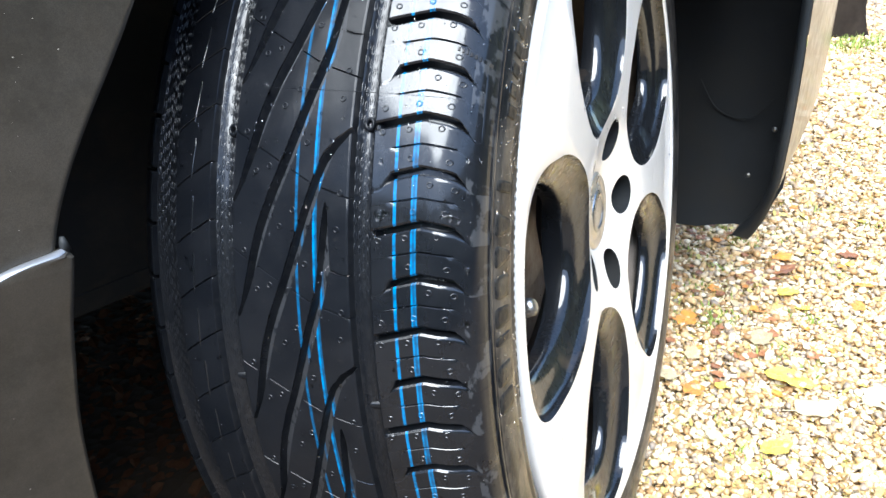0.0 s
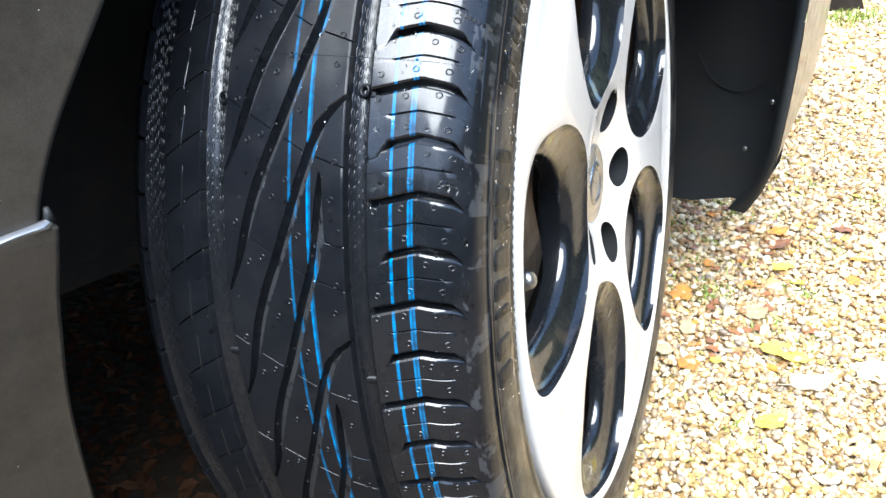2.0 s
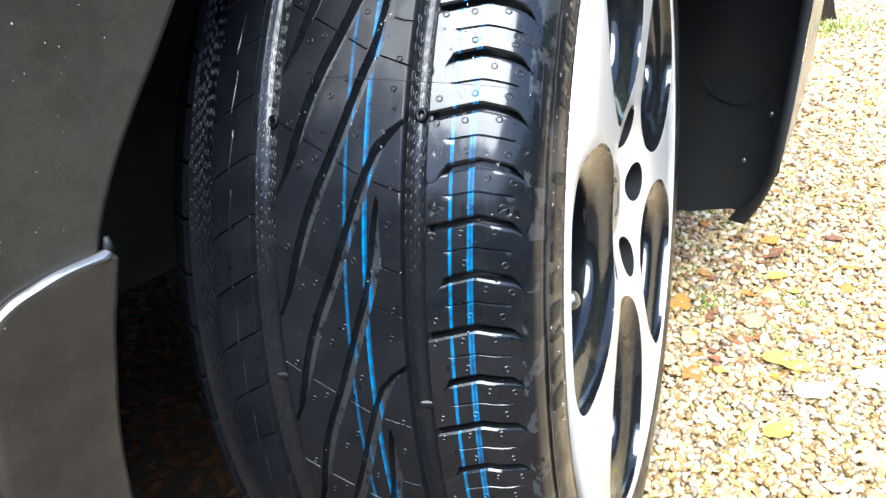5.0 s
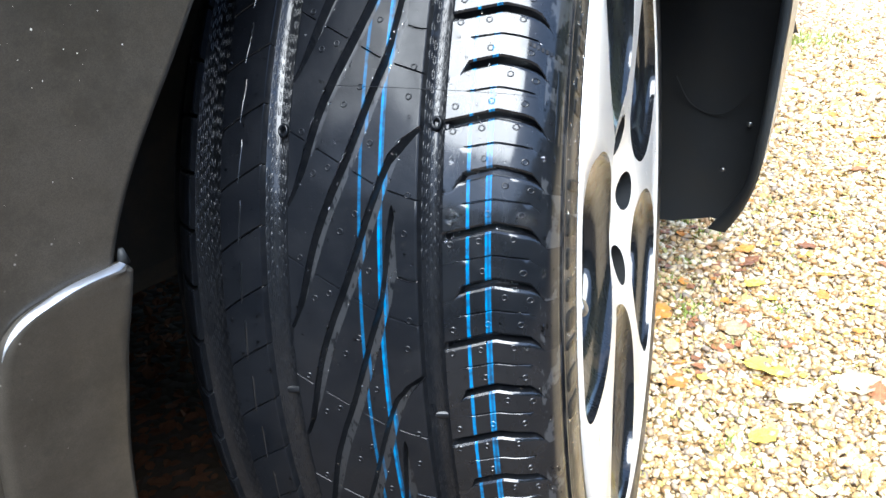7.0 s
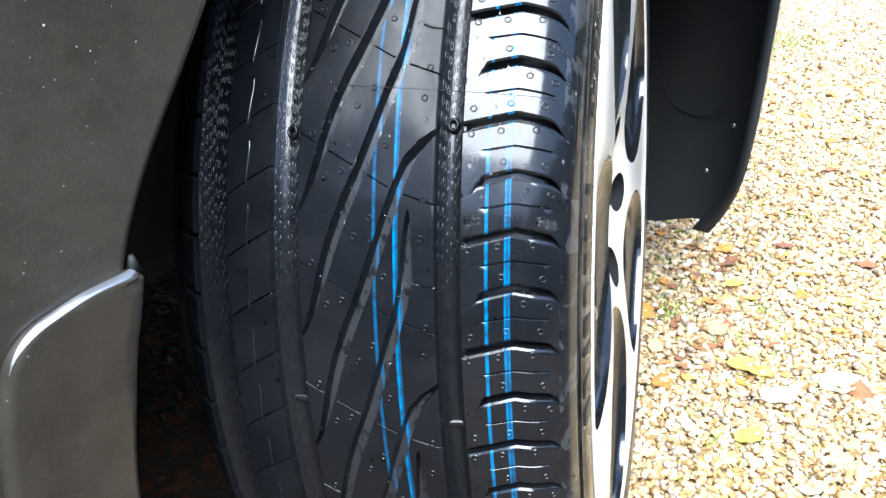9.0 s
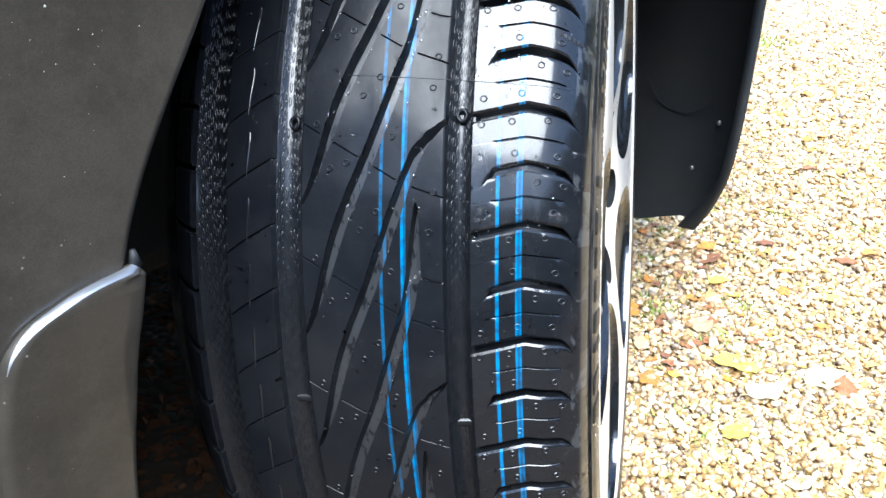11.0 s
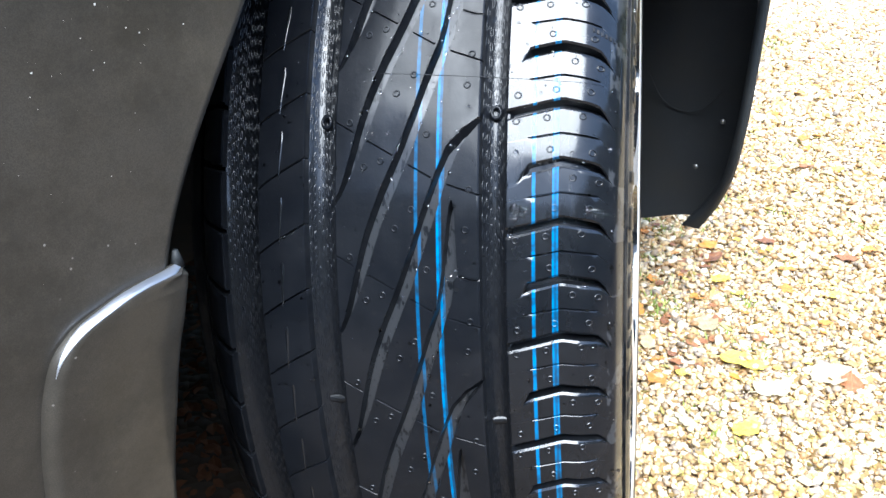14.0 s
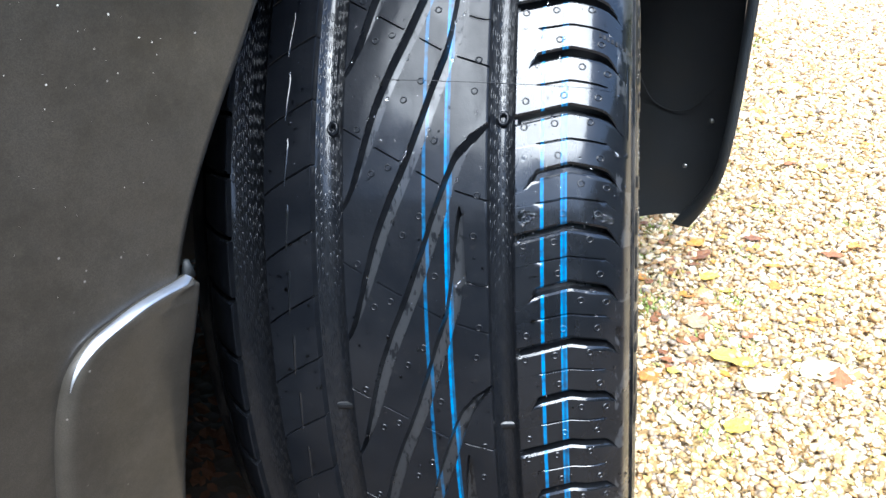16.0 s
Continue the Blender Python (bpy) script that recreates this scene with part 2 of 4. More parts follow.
M_STEEL = worn_metal("bright_steel", (0.5, 0.5, 0.5), (0.3, 0.3, 0.3), 0.3, 1.0)
M_CAP = worn_metal("satin_cap", (0.62, 0.6, 0.56), (0.45, 0.42, 0.37), 0.3, 0.8)
# pale metal for the highlight laid along the flare's ridge
M_RIDGE_GLINT = worn_metal("satin_trim", (0.62, 0.64, 0.68), (0.50, 0.52, 0.56), 0.40, 1.0)
M_PEBBLE, M_SOIL, M_WATER = pebble_material(), soil_material(), water()
M_LEAVES = [leaf_material("yellow_leaf", (0.80, 0.62, 0.08), (0.66, 0.46, 0.06), (0.84, 0.72, 0.30)),
            leaf_material("orange_leaf", (0.66, 0.27, 0.045), (0.46, 0.18, 0.04), (0.7, 0.40, 0.12)),
            leaf_material("brown_leaf", (0.36, 0.15, 0.06), (0.20, 0.085, 0.04), (0.42, 0.24, 0.12)),
            leaf_material("pale_leaf", (0.52, 0.43, 0.26), (0.42, 0.32, 0.18), (0.6, 0.52, 0.34))]
M_DEBRIS = leaf_material("leaf_crumbs", (0.44, 0.30, 0.10), (0.20, 0.12, 0.055), (0.5, 0.38, 0.16))
M_STRAW = leaf_material("straw_crumbs", (0.62, 0.52, 0.16), (0.40, 0.36, 0.10), (0.66, 0.58, 0.3))
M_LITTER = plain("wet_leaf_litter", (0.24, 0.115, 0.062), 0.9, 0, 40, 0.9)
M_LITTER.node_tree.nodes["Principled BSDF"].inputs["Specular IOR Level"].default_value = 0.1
M_GRASS = plain("grass_blade", (0.24, 0.33, 0.05), 0.5, 0, 25)
M_UNSEEN_HEDGE = plain("hedge_foliage", (0.05, 0.07, 0.025), 0.6, 0, 9, 0.8)
M_BARK = plain("mossy_bark", (0.035, 0.028, 0.023), 1.0, 0, 30, 0.7)
M_BARK.node_tree.nodes["Principled BSDF"].inputs["Specular IOR Level"].default_value = 0.05


# ---------------------------------------------------------------- mesh tools
def mesh_ob(name, verts, faces, mat, uvs=None, smooth=True, mats=None):
    me = bpy.data.meshes.new(name)
    me.from_pydata([tuple(v) for v in verts], [], faces)
    for m in (mats or [mat]):
        me.materials.append(m)
    if uvs is not None:
        layer = me.uv_layers.new(name="UVMap")
        idx = np.empty(len(me.loops), dtype=np.int32)
        me.loops.foreach_get("vertex_index", idx)
        layer.data.foreach_set("uv", np.asarray(uvs, dtype=np.float32)[idx].ravel())
    me.polygons.foreach_set("use_smooth", [smooth] * len(me.polygons))
    me.update()
    return new(name, me)


def from_bm(name, bm, mat, smooth=True):
    me = bpy.data.meshes.new(name)
    bm.to_mesh(me)
    bm.free()
    me.materials.append(mat)
    me.polygons.foreach_set("use_smooth", [smooth] * len(me.polygons))
    return new(name, me)


def under(ob, parent, m=None, label="", kind=""):
    ob.parent = parent
    ob.matrix_parent_inverse = Matrix()
    ob.matrix_basis = m if m is not None else Matrix()
    return tagged(ob, label=label, kind=kind)


def again(ob, parent, m):
    """Another object on the same mesh."""
    dup = new(ob.name.split(".")[0], ob.data)
    return under(dup, parent, m)


def crease(ob, degrees):
    """Sharp edges where faces meet at more than that angle."""
    me = ob.data
    bm = bmesh.new()
    bm.from_mesh(me)
    for e in bm.edges:
        e.smooth = not (len(e.link_faces) == 2 and e.calc_face_angle(0) > radians(degrees))
    bm.to_mesh(me)
    bm.free()
    return ob


def grid_faces(nu, nv, close_u=False, flip=False):
    out = []
    for i in range(nu if close_u else nu - 1):
        k = (i + 1) % nu
        for j in range(nv - 1):
            f = (i * nv + j, k * nv + j, k * nv + j + 1, i * nv + j + 1)
            out.append(f[::-1] if flip else f)
    return out


def smoothstep(a, b, x):
    t = min(1.0, max(0.0, (x - a) / (b - a)))
    return t * t * (3 - 2 * t)


def curve_at(points, n):
    """n points along a soft line through the given ones (Catmull-Rom)."""
    p = [Vector(q) for q in points]
    p = [p[0] * 2 - p[1]] + p + [p[-1] * 2 - p[-2]]
    out = []
    for i in range(n):
        x = i / (n - 1) * (len(p) - 3)
        k = min(int(x), len(p) - 4)
        t = x - k
        a, b, c, d = p[k:k + 4]
        out.append(0.5 * ((2 * b) + (c - a) * t + (2 * a - 5 * b + 4 * c - d) * t * t + (3 * b - a - 3 * c + d) * t ** 3))
    return out


# ---------------------------------------------------------------- frames of the car and its steered wheel
CAR = Matrix(((0.6691, -0.7431, 0, 0.025), (0.7431, 0.6691, 0, 0.610), (0, 0, 1, 0), (0, 0, 0, 1)))
AXLE = Vector((0.91525, -0.39328, 0.08742)).normalized()
AHEAD = Vector((0, 0, 1)).cross(AXLE).normalized()
UPWARD = AXLE.cross(AHEAD)
HUB = Vector((0.1293, 0.5650, 0.3184))
WHEEL = Matrix.Translation(HUB) @ Matrix((AXLE, AHEAD, UPWARD)).transposed().to_4x4()
WHEEL_IN_CAR = CAR.inverted() @ WHEEL


def side(u, w, z):
    """A point of the car: u ahead of the axle, w outward from the tyre's middle, z up."""
    return Vector((u, -w, z))


def spin(deg):
    """A turn of the wheel about its axle."""
    return Matrix.Rotation(-radians(deg), 4, "X")


def on_wheel(s, deg, r):
    a = radians(deg)
    return (s, -r * math.cos(a), r * math.sin(a))


# ---------------------------------------------------------------- ground
def build_ground():
    edge = [-300, -60, -12, -4] + list(np.linspace(-1.2, 3.2, 56)) + [6, 14, 60, 300]
    n = len(edge)
    verts = []
    for x in edge:
        for y in edge:
            near = max(abs(x), abs(y)) < 3.3
            verts.append((x, y, -0.008 + (0.004 * noise.noise((x * 5, y * 5, 0)) if near else 0)))
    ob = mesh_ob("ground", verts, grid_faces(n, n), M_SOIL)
    tagged(ob, "gravelly earth drive that runs out to the horizon, painted darker below the car", "ground", kind="structure")


def pebble_shapes(level, count, seed):
    rng = np.random.default_rng(seed)
    out = []
    for k in range(count):
        bm = bmesh.new()
        bmesh.ops.create_icosphere(bm, subdivisions=level, radius=1.0)
        off = rng.uniform(-50, 50, 3)
        vs = []
        for v in bm.verts:
            q = v.co * 0.9 + Vector(off)
            d = 1 + 0.50 * noise.noise(q) + 0.26 * noise.noise(q * 2.7)
            vs.append(v.co * d)
        out.append((np.array(vs), np.array([[v.index for v in f.verts] for f in bm.faces])))
        bm.free()
    return out


def scatter_pebbles(name, label, level, spots, size, seed, stack=0.6):
    rng = np.random.default_rng(seed)
    shapes = pebble_shapes(level, 10, seed)
    V, Fs, base = [], [], 0
    for x, y in spots:
        vs, fs = shapes[rng.integers(len(shapes))]
        s = size * min(1.9, rng.lognormal(0, 0.38))
        dims = np.array([1.25, 0.95, 0.68]) * s * rng.uniform(0.85, 1.15, 3)
        rot = np.array(Euler((rng.normal(0, 0.35), rng.normal(0, 0.35), rng.uniform(0, 6.28))).to_matrix())
        V.append((vs * dims) @ rot.T + (x, y, rng.uniform(-0.4, stack) * s))
        Fs.append(fs + base)
        base += len(vs)
    V, Fs = np.concatenate(V), np.concatenate(Fs)
    me = bpy.data.meshes.new(name)
    me.vertices.add(len(V))
    me.vertices.foreach_set("co", V.astype(np.float32).ravel())
    me.loops.add(Fs.size)
    me.loops.foreach_set("vertex_index", Fs.astype(np.int32).ravel())
    me.polygons.add(len(Fs))
    me.polygons.foreach_set("loop_start", np.arange(0, Fs.size, 3, dtype=np.int32))
    me.polygons.foreach_set("use_smooth", [True] * len(Fs))
    me.materials.append(M_PEBBLE)
    me.update(calc_edges=True)
    tagged(new(name, me), label, "gravel", kind="stuff")


def jitter_grid(x0, x1, y0, y1, step, seed, keep):
    rng = np.random.default_rng(seed)
    out = []
    for x in np.arange(x0, x1, step):
        for y in np.arange(y0, y1, step):
            p = (x + rng.uniform(-0.55, 0.55) * step, y + rng.uniform(-0.55, 0.55) * step)
            if keep(*p):
                out.append(p)
    return out


def build_gravel():
    near = lambda x, y: y < 0.95 and 0.14 < x < 0.14 + 0.56 * y
    mid = lambda x, y: not near(x, y) and y < 1.6 and 0.12 < x < 0.26 + 0.64 * y
    far = lambda x, y: y >= 1.6 and 0.30 < x < 0.42 + 0.64 * y
    scatter_pebbles("gravel", "washed cream, tan and grey pea gravel on the drive", 1, jitter_grid(0.1, 0.8, 0.40, 0.96, 0.0041, 11, near), 0.0028, 21, 1.5)
    scatter_pebbles("gravel", "washed cream and tan gravel beyond the wheel", 1, jitter_grid(0.0, 1.4, 0.36, 1.6, 0.0052, 12, mid), 0.0034, 22, 1.3)
    scatter_pebbles("gravel", "washed tan gravel further along the drive", 1, jitter_grid(0.2, 2.7, 1.58, 3.6, 0.0100, 13, far), 0.0058, 23, 0.8)


# ---------------------------------------------------------------- tyre
SHOULDER = ((-0.0062, -0.0050, -0.0040, -0.0030, -0.0020, -0.0012), (0.2987, 0.2974, 0.2955, 0.2930, 0.2898, 0.2864))


def tread_radius(s):
    """The tread's crown, which turns down steeply over the outer shoulder."""
    if s > -0.0062:
        return float(np.interp(s, *SHOULDER))
    return 0.319 - 1.0 * (s + 0.125) ** 2 - 25 * max(0.0, s + 0.022) ** 2 - 24 * max(0.0, -0.166 - s) ** 2


GROOVES = ((-0.1730, -0.1545), (-0.1325, -0.1190), (-0.0585, -0.0480))


def floor_depth(s):
    """How deep the carcass lies below the tread: round-bottomed main grooves, shallower slanting ones."""
    for a, b in GROOVES:
        if a - 0.001 < s < b + 0.001:
            u = min(1.0, abs(s - (a + b) / 2) / ((b - a) / 2))
            return 0.0078 - 0.0042 * u ** 2.2
    return 0.0050 if -0.119 < s < -0.0585 else 0.0074


def patch(name, cols, rows_of, parent, m, label="", mat=None, depth=0.0074, soft=0.17, fall=0.0008, lip=0.0007, bank=(0.0006, 0.0006), slope=(0.06, 0.06), wall=None, outer=None, glint=(), seam=None):
    """A raised piece of tread over columns across the tread; rows_of(s) gives its rows as (degrees, drop), as many at each s. Its walls go down to the groove."""
    nr = None
    verts, uvs = [], []
    cols = [cols[0] - bank[0], cols[0], cols[0] + lip] + list(cols[1:-1]) + [cols[-1] - lip, cols[-1], cols[-1] + bank[1]]
    for i, s in enumerate(cols):
        rows = rows_of(min(max(s, cols[1]), cols[-2]))
        shut = seam(s) if seam else (1.0, 1.0)
        full = [(rows[0][0] - slope[0], depth), (rows[0][0], fall * shut[0])] + [(rows[0][0] + soft, rows[0][1])] + list(rows[1:-1])
        full += [(rows[-1][0] - soft, rows[-1][1]), (rows[-1][0], fall * shut[1]), (rows[-1][0] + slope[1], depth)]
        nr = len(full)
        for a, drop in full:
            if i in (0, len(cols) - 1):
                drop = depth
            elif i in (1, len(cols) - 2):
                drop = max(drop, 0.0005)
            r = tread_radius(s) - drop
            verts.append(on_wheel(s, a, r))
            uvs.append((s, radians(a) * 0.318))
    ob = mesh_ob(name, verts, grid_faces(len(cols), nr, flip=True), None, uvs, mats=[mat or M_TREAD, M_LIP, wall or M_GROOVE, outer or M_TREAD])
    nc = len(cols) - 1
    ob.data.polygons.foreach_set("material_index", [3 if outer and cols[i] > -0.0095 else 2 if i in (0, nc - 1) or j in (0, nr - 2) else 1 if j in (1, nr - 3) or j in glint else 0 for i in range(nc) for j in range(nr - 1)])
    crease(ob, 38)
    return under(ob, parent, m, label)


def sipe_rows(lo, hi, cut, live, n=5, width=0.075, drop=0.0022):
    """Rows from lo to hi degrees with a narrow slit at cut."""
    cut = min(max(cut, lo + 0.5), hi - 0.5)
    d = drop if live else 0.0
    a = [(lo + (cut - width * 1.6 - lo) * k / n, 0.0) for k in range(n + 1)]
    b = [(cut - width * 0.6, d * 0.2), (cut + width * 0.1, d), (cut + width * 0.7, d)]
    c = [(cut + width + (hi - cut - width) * k / n, 0.0) for k in range(n + 1)]
    return a + b + c


def ring_bumps(spots, radius=0.0013):
    """Small moulded rings on a block."""
    verts, faces, uvs = [], [], []
    for s, a in spots:
        base = len(verts)
        for k in range(12):
            t = 2 * math.pi * k / 12
            for q, up in ((1.25, -0.0002), (1.05, 0.00045), (0.8, 0.00045), (0.65, -0.0001)):
                ss, aa = s + radius * q * math.cos(t), a + math.degrees(radius * q * math.sin(t) / 0.312)
                verts.append(on_wheel(ss, aa, tread_radius(ss) + up))
                uvs.append((ss, radians(aa) * 0.318))
        faces += [tuple(base + v for v in f) for f in grid_faces(12, 4, True)]
    return verts, faces, uvs


def add_rings(ob, spots):
    rv, rf, ru = ring_bumps(spots)
    bm = bmesh.new()
    bm.from_mesh(ob.data)
    lay = bm.loops.layers.uv.active
    made = [bm.verts.new(v) for v in rv]
    for f in rf:
        face = bm.faces.new([made[k] for k in f])
        face.smooth = True
        for loop, k in zip(face.loops, f):
            loop[lay].uv = ru[k]
    bm.to_mesh(ob.data)
    bm.free()


CHEVRON = [(-0.0485, -0.95), (-0.037, -0.45), (-0.026, 0.05), (-0.015, -0.30), (-0.0110, -0.52), (-0.0085, -1.05), (-0.0060, -1.75)]


def chevron(s):
    return float(np.interp(s, [p[0] for p in CHEVRON], [p[1] for p in CHEVRON]))


def diagonal(s):
    """Angle of a long slanting groove of the middle rib."""
    return float(np.interp(s, [-0.121, -0.116, -0.112, -0.106, -0.099, -0.092, -0.086, -0.082, -0.077, -0.072, -0.066, -0.058],
                           [1.6, 3.2, 5.2, 8.5, 12.0, 15.0, 17.8, 20.0, 22.6, 25.2, 27.2, 28.6]))


def diagonal_gap(s):
    """Half the groove's width there, in degrees."""
    slope = (diagonal(s + 0.004) - diagonal(s - 0.004)) / 8.0
    half = 0.7 + 2.4 * smoothstep(-0.119, -0.104, s) * (1 - 0.45 * smoothstep(-0.075, -0.062, s))
    return min(4.0, half * slope)


def groove_edges(s, blind):
    """The lower and upper edge of a slanting groove; a blind one hooks upward and ends before the main groove, with a fine slit from there on."""
    lower, upper = diagonal(s) - diagonal_gap(s), diagonal(s) + diagonal_gap(s)
    if blind:
        seam = 26.9 - 60 * (s + 0.0672) + 7000 * max(0.0, s + 0.0640) ** 2
        rise = [-0.0765, -0.0745, -0.0728, -0.0716, -0.0706, -0.0698, -0.0690, -0.0683, -0.0677, -0.0672]
        if s > rise[0]:
            at = diagonal(rise[0]) + diagonal_gap(rise[0])
            upper = float(np.interp(s, rise, [at, at + 1.9, at + 4.2, at + 6.2, at + 7.6, at + 8.1, at + 7.9, at + 6.8, at + 4.0, seam + 0.001]))
        mix = smoothstep(-0.0705, -0.0672, s)
        lower = lower * (1 - mix) + (seam - 0.001) * mix
        if s > rise[-1]:
            upper = seam + 0.001
    return lower, upper


def rib_fin(tyre, m):
    """A fine tapering ridge along a rib block."""
    verts = []
    for k in range(9):
        f = k / 8
        a, wide = 0.9 + 3.6 * f, 0.0002 + 0.0009 * f * (1 if k < 8 else 0.3)
        s = -0.1445 + 0.0012 * f
        for x, up in ((-1, -0.0001), (-0.4, 0.0002), (0.4, 0.0002), (1, -0.0001)):
            verts.append(on_wheel(s + wide * x, a, tread_radius(s) + 1.2 * up))
    return under(mesh_ob("rib_fin", verts, grid_faces(9, 4), M_LIP, [(-0.1425, 0.3)] * 36), tyre, m)


def build_tyre(car):
    # carcass: groove floor, shoulders, both sidewalls and beads
    prof = [(-0.2040, 0.2460), (-0.2100, 0.2500), (-0.2150, 0.2560), (-0.2170, 0.2640), (-0.2155, 0.2710), (-0.2125, 0.2765), (-0.2080, 0.2805), (-0.2035, 0.2825)]
    prof += [(s, tread_radius(s) - floor_depth(s)) for s in np.linspace(-0.200, -0.010, 191)]
    prof += [(-0.0060, 0.2910), (-0.0035, 0.2880), (-0.0020, 0.2856), (-0.0011, 0.2862), (-0.0004, 0.2864), (-0.0002, 0.2852), (-0.0006, 0.2844), (-0.0001, 0.2838), (-0.0002, 0.2828), (0.0003, 0.2820), (0.0010, 0.2760), (0.0012, 0.2700), (0.0009, 0.2640), (0.0002, 0.2612), (0.0008, 0.2602), (-0.0004, 0.2560), (-0.0022, 0.2515),
             (-0.0045, 0.2480), (-0.0070, 0.2455)]
    n = 240
    verts, uvs = [], []
    for i in range(n + 1):
        a = 360 * i / n
        for k, (s, r) in enumerate(prof):
            verts.append(on_wheel(s, a, r))
            uvs.append((s + (r if k > 198 else 0), radians(a) * 0.3))
    tyre = mesh_ob("tyre", verts, grid_faces(n + 1, len(prof), flip=True), M_WALL, uvs, mats=[M_WALL, M_GROOVE, M_FLOOR])
    np_ = len(prof)
    for p in tyre.data.polygons:
        j = min(p.vertices) % np_
        p.material_index = (2 if -0.1188 < prof[j][0] < -0.0588 else 1) if 7 <= j <= 198 else 0
    crease(tyre, 50)
    under(tyre, car, WHEEL_IN_CAR, "new black low-profile tyre, wet, with blue factory lines")

    # outer shoulder: blocks between chevron grooves, every second groove closed at its inner end
    step = 360 / 82
    cols = list(np.linspace(-0.0480, -0.0062, 25)) + [-0.0050, -0.0040, -0.0030, -0.0022, -0.0015]
    first = 20.96
    kinds = []
    for kind in (0, 1):
        def rows(s, kind=kind):
            shut = smoothstep(-0.0395, -0.0415, s)
            tail = -0.9 * smoothstep(-0.0385, -0.0440, s)
            wide = 0.29 * (1 - 0.98 * smoothstep(-0.0130, -0.0060, s))
            lo = chevron(s) + (wide if kind == 0 else wide * (1 - shut) + 0.001 + tail)
            hi = step + chevron(s) - (wide * (1 - shut) + 0.001 if kind == 0 else wide) + (tail if kind == 0 else 0)
            cut = step * 0.5 + chevron(s) * 0.75 - 0.02
            return sipe_rows(lo, hi, cut, -0.0385 < s < -0.0115)

        def seams(s, kind=kind):
            open_end = 1 - 0.96 * smoothstep(-0.0395, -0.0418, s)
            done = 1 - 0.97 * smoothstep(-0.0100, -0.0065, s)
            return (done, open_end * done) if kind == 0 else (open_end * done, done)
        ob = patch("tread_block", cols, rows, tyre, spin(0), mat=M_BLOCK, bank=(0.0006, 0.0003), outer=M_SHEEN_FILM, glint=(7,), seam=seams)
        spots = [(-0.0435, 0.55), (-0.0285, 1.05), (-0.0150, 0.95), (-0.0215, 3.25), (-0.0115, 2.9)] if kind == 0 else [(-0.0440, 3.0), (-0.0320, 3.3), (-0.0180, 3.45), (-0.0305, 0.95), (-0.0140, 0.75)]
        add_rings(ob, spots)
        kinds.append(ob)
    for k in range(82):
        m = spin(first + k * step)
        if k < 2:
            kinds[k].matrix_basis = m
        else:
            again(kinds[k % 2], tyre, m)

    # middle rib: long slanting strips, cut across by a fine slit
    turn = 10.0
    cols = list(np.linspace(-0.1190, -0.0775, 50)) + list(np.linspace(-0.0768, -0.0664, 27)) + list(np.linspace(-0.0655, -0.0585, 8))
    pair = []
    for kind in (0, 1):
        def rows(s, kind=kind):
            lo = groove_edges(s, kind == 1)[1]
            hi = groove_edges(s, kind == 0)[0] + turn
            cut = 24.9 - 103 * (s + 0.085) if s < -0.075 else 23.9 - 60 * (s + 0.075)
            rows, last = [], lo
            for k in range(-3, 3):
                a = cut + turn * k
                live = lo + 0.5 < a < hi - 0.5
                a = min(max(a, lo + 0.28 + 0.03 * (k + 3)), hi - 0.28 - 0.03 * (2 - k))
                w = 0.085 if live else 0.01
                rows += [(last + (a - w - last) * q / 5, 0.0) for q in range(6)]
                rows += [(a - w * 0.45, 0.0003 if live else 0.0), (a + w * 0.1, 0.0018 if live else 0.0), (a + w * 0.7, 0.0022 if live else 0.0)]
                last = a + w
            return rows + [(last + (hi - last) * q / 5, 0.0) for q in range(6)]
        pair.append(patch("tread_strip", cols, rows, tyre, spin(kind * turn), depth=0.0052, bank=(0.0004, 0.0006), slope=(0.62, 0.12)))
        add_rings(pair[kind], [(s, groove_edges(s, kind == 1)[1] * (1 - f) + (groove_edges(s, kind == 0)[0] + turn) * f) for s, f in
                               ((-0.1125, 0.30), (-0.1060, 0.72), (-0.0990, 0.28), (-0.0930, 0.62), (-0.0860, 0.36), (-0.0800, 0.70), (-0.0640, 0.35), (-0.0625, 0.62))])
    for k in range(2, 36):
        again(pair[k % 2], tyre, spin(k * turn))

    # inner rib: blocks between slanting slits
    cols = list(np.linspace(-0.1545, -0.1325, 12))
    one = None
    for k in range(72):
        if one is None:
            def rows(s):
                f = (s + 0.155) / 0.023
                lo = 2.55 * max(0.0, f) ** 0.85
                return [(lo + 0.06 + 4.88 * q / 6, 0.0) for q in range(7)]
            one = patch("rib_block", cols, rows, tyre, spin(28.24), soft=0.05, fall=0.0003, lip=0.0004, bank=(0.0005, 0.0005))
            fin = rib_fin(tyre, spin(28.24))
        else:
            again(one, tyre, spin(28.24 + 5 * k))
            again(fin, tyre, spin(28.24 + 5 * k))
    # inner shoulder: blocks between wide slots
    cols = list(np.linspace(-0.2000, -0.1730, 16))
    one = None
    for k in range(72):
        if one is None:
            def rows(s):
                lo = -(s + 0.168) * 45
                return [(lo + 0.2 + 4.6 * q / 6, 0.0) for q in range(7)]
            one = patch("shoulder_block", cols, rows, tyre, spin(19.8))
        else:
            again(one, tyre, spin(19.8 + 5 * k))

    # small scales moulded on the groove floors
    rng = np.random.default_rng(8)
    verts, faces, uvs = [], [], []
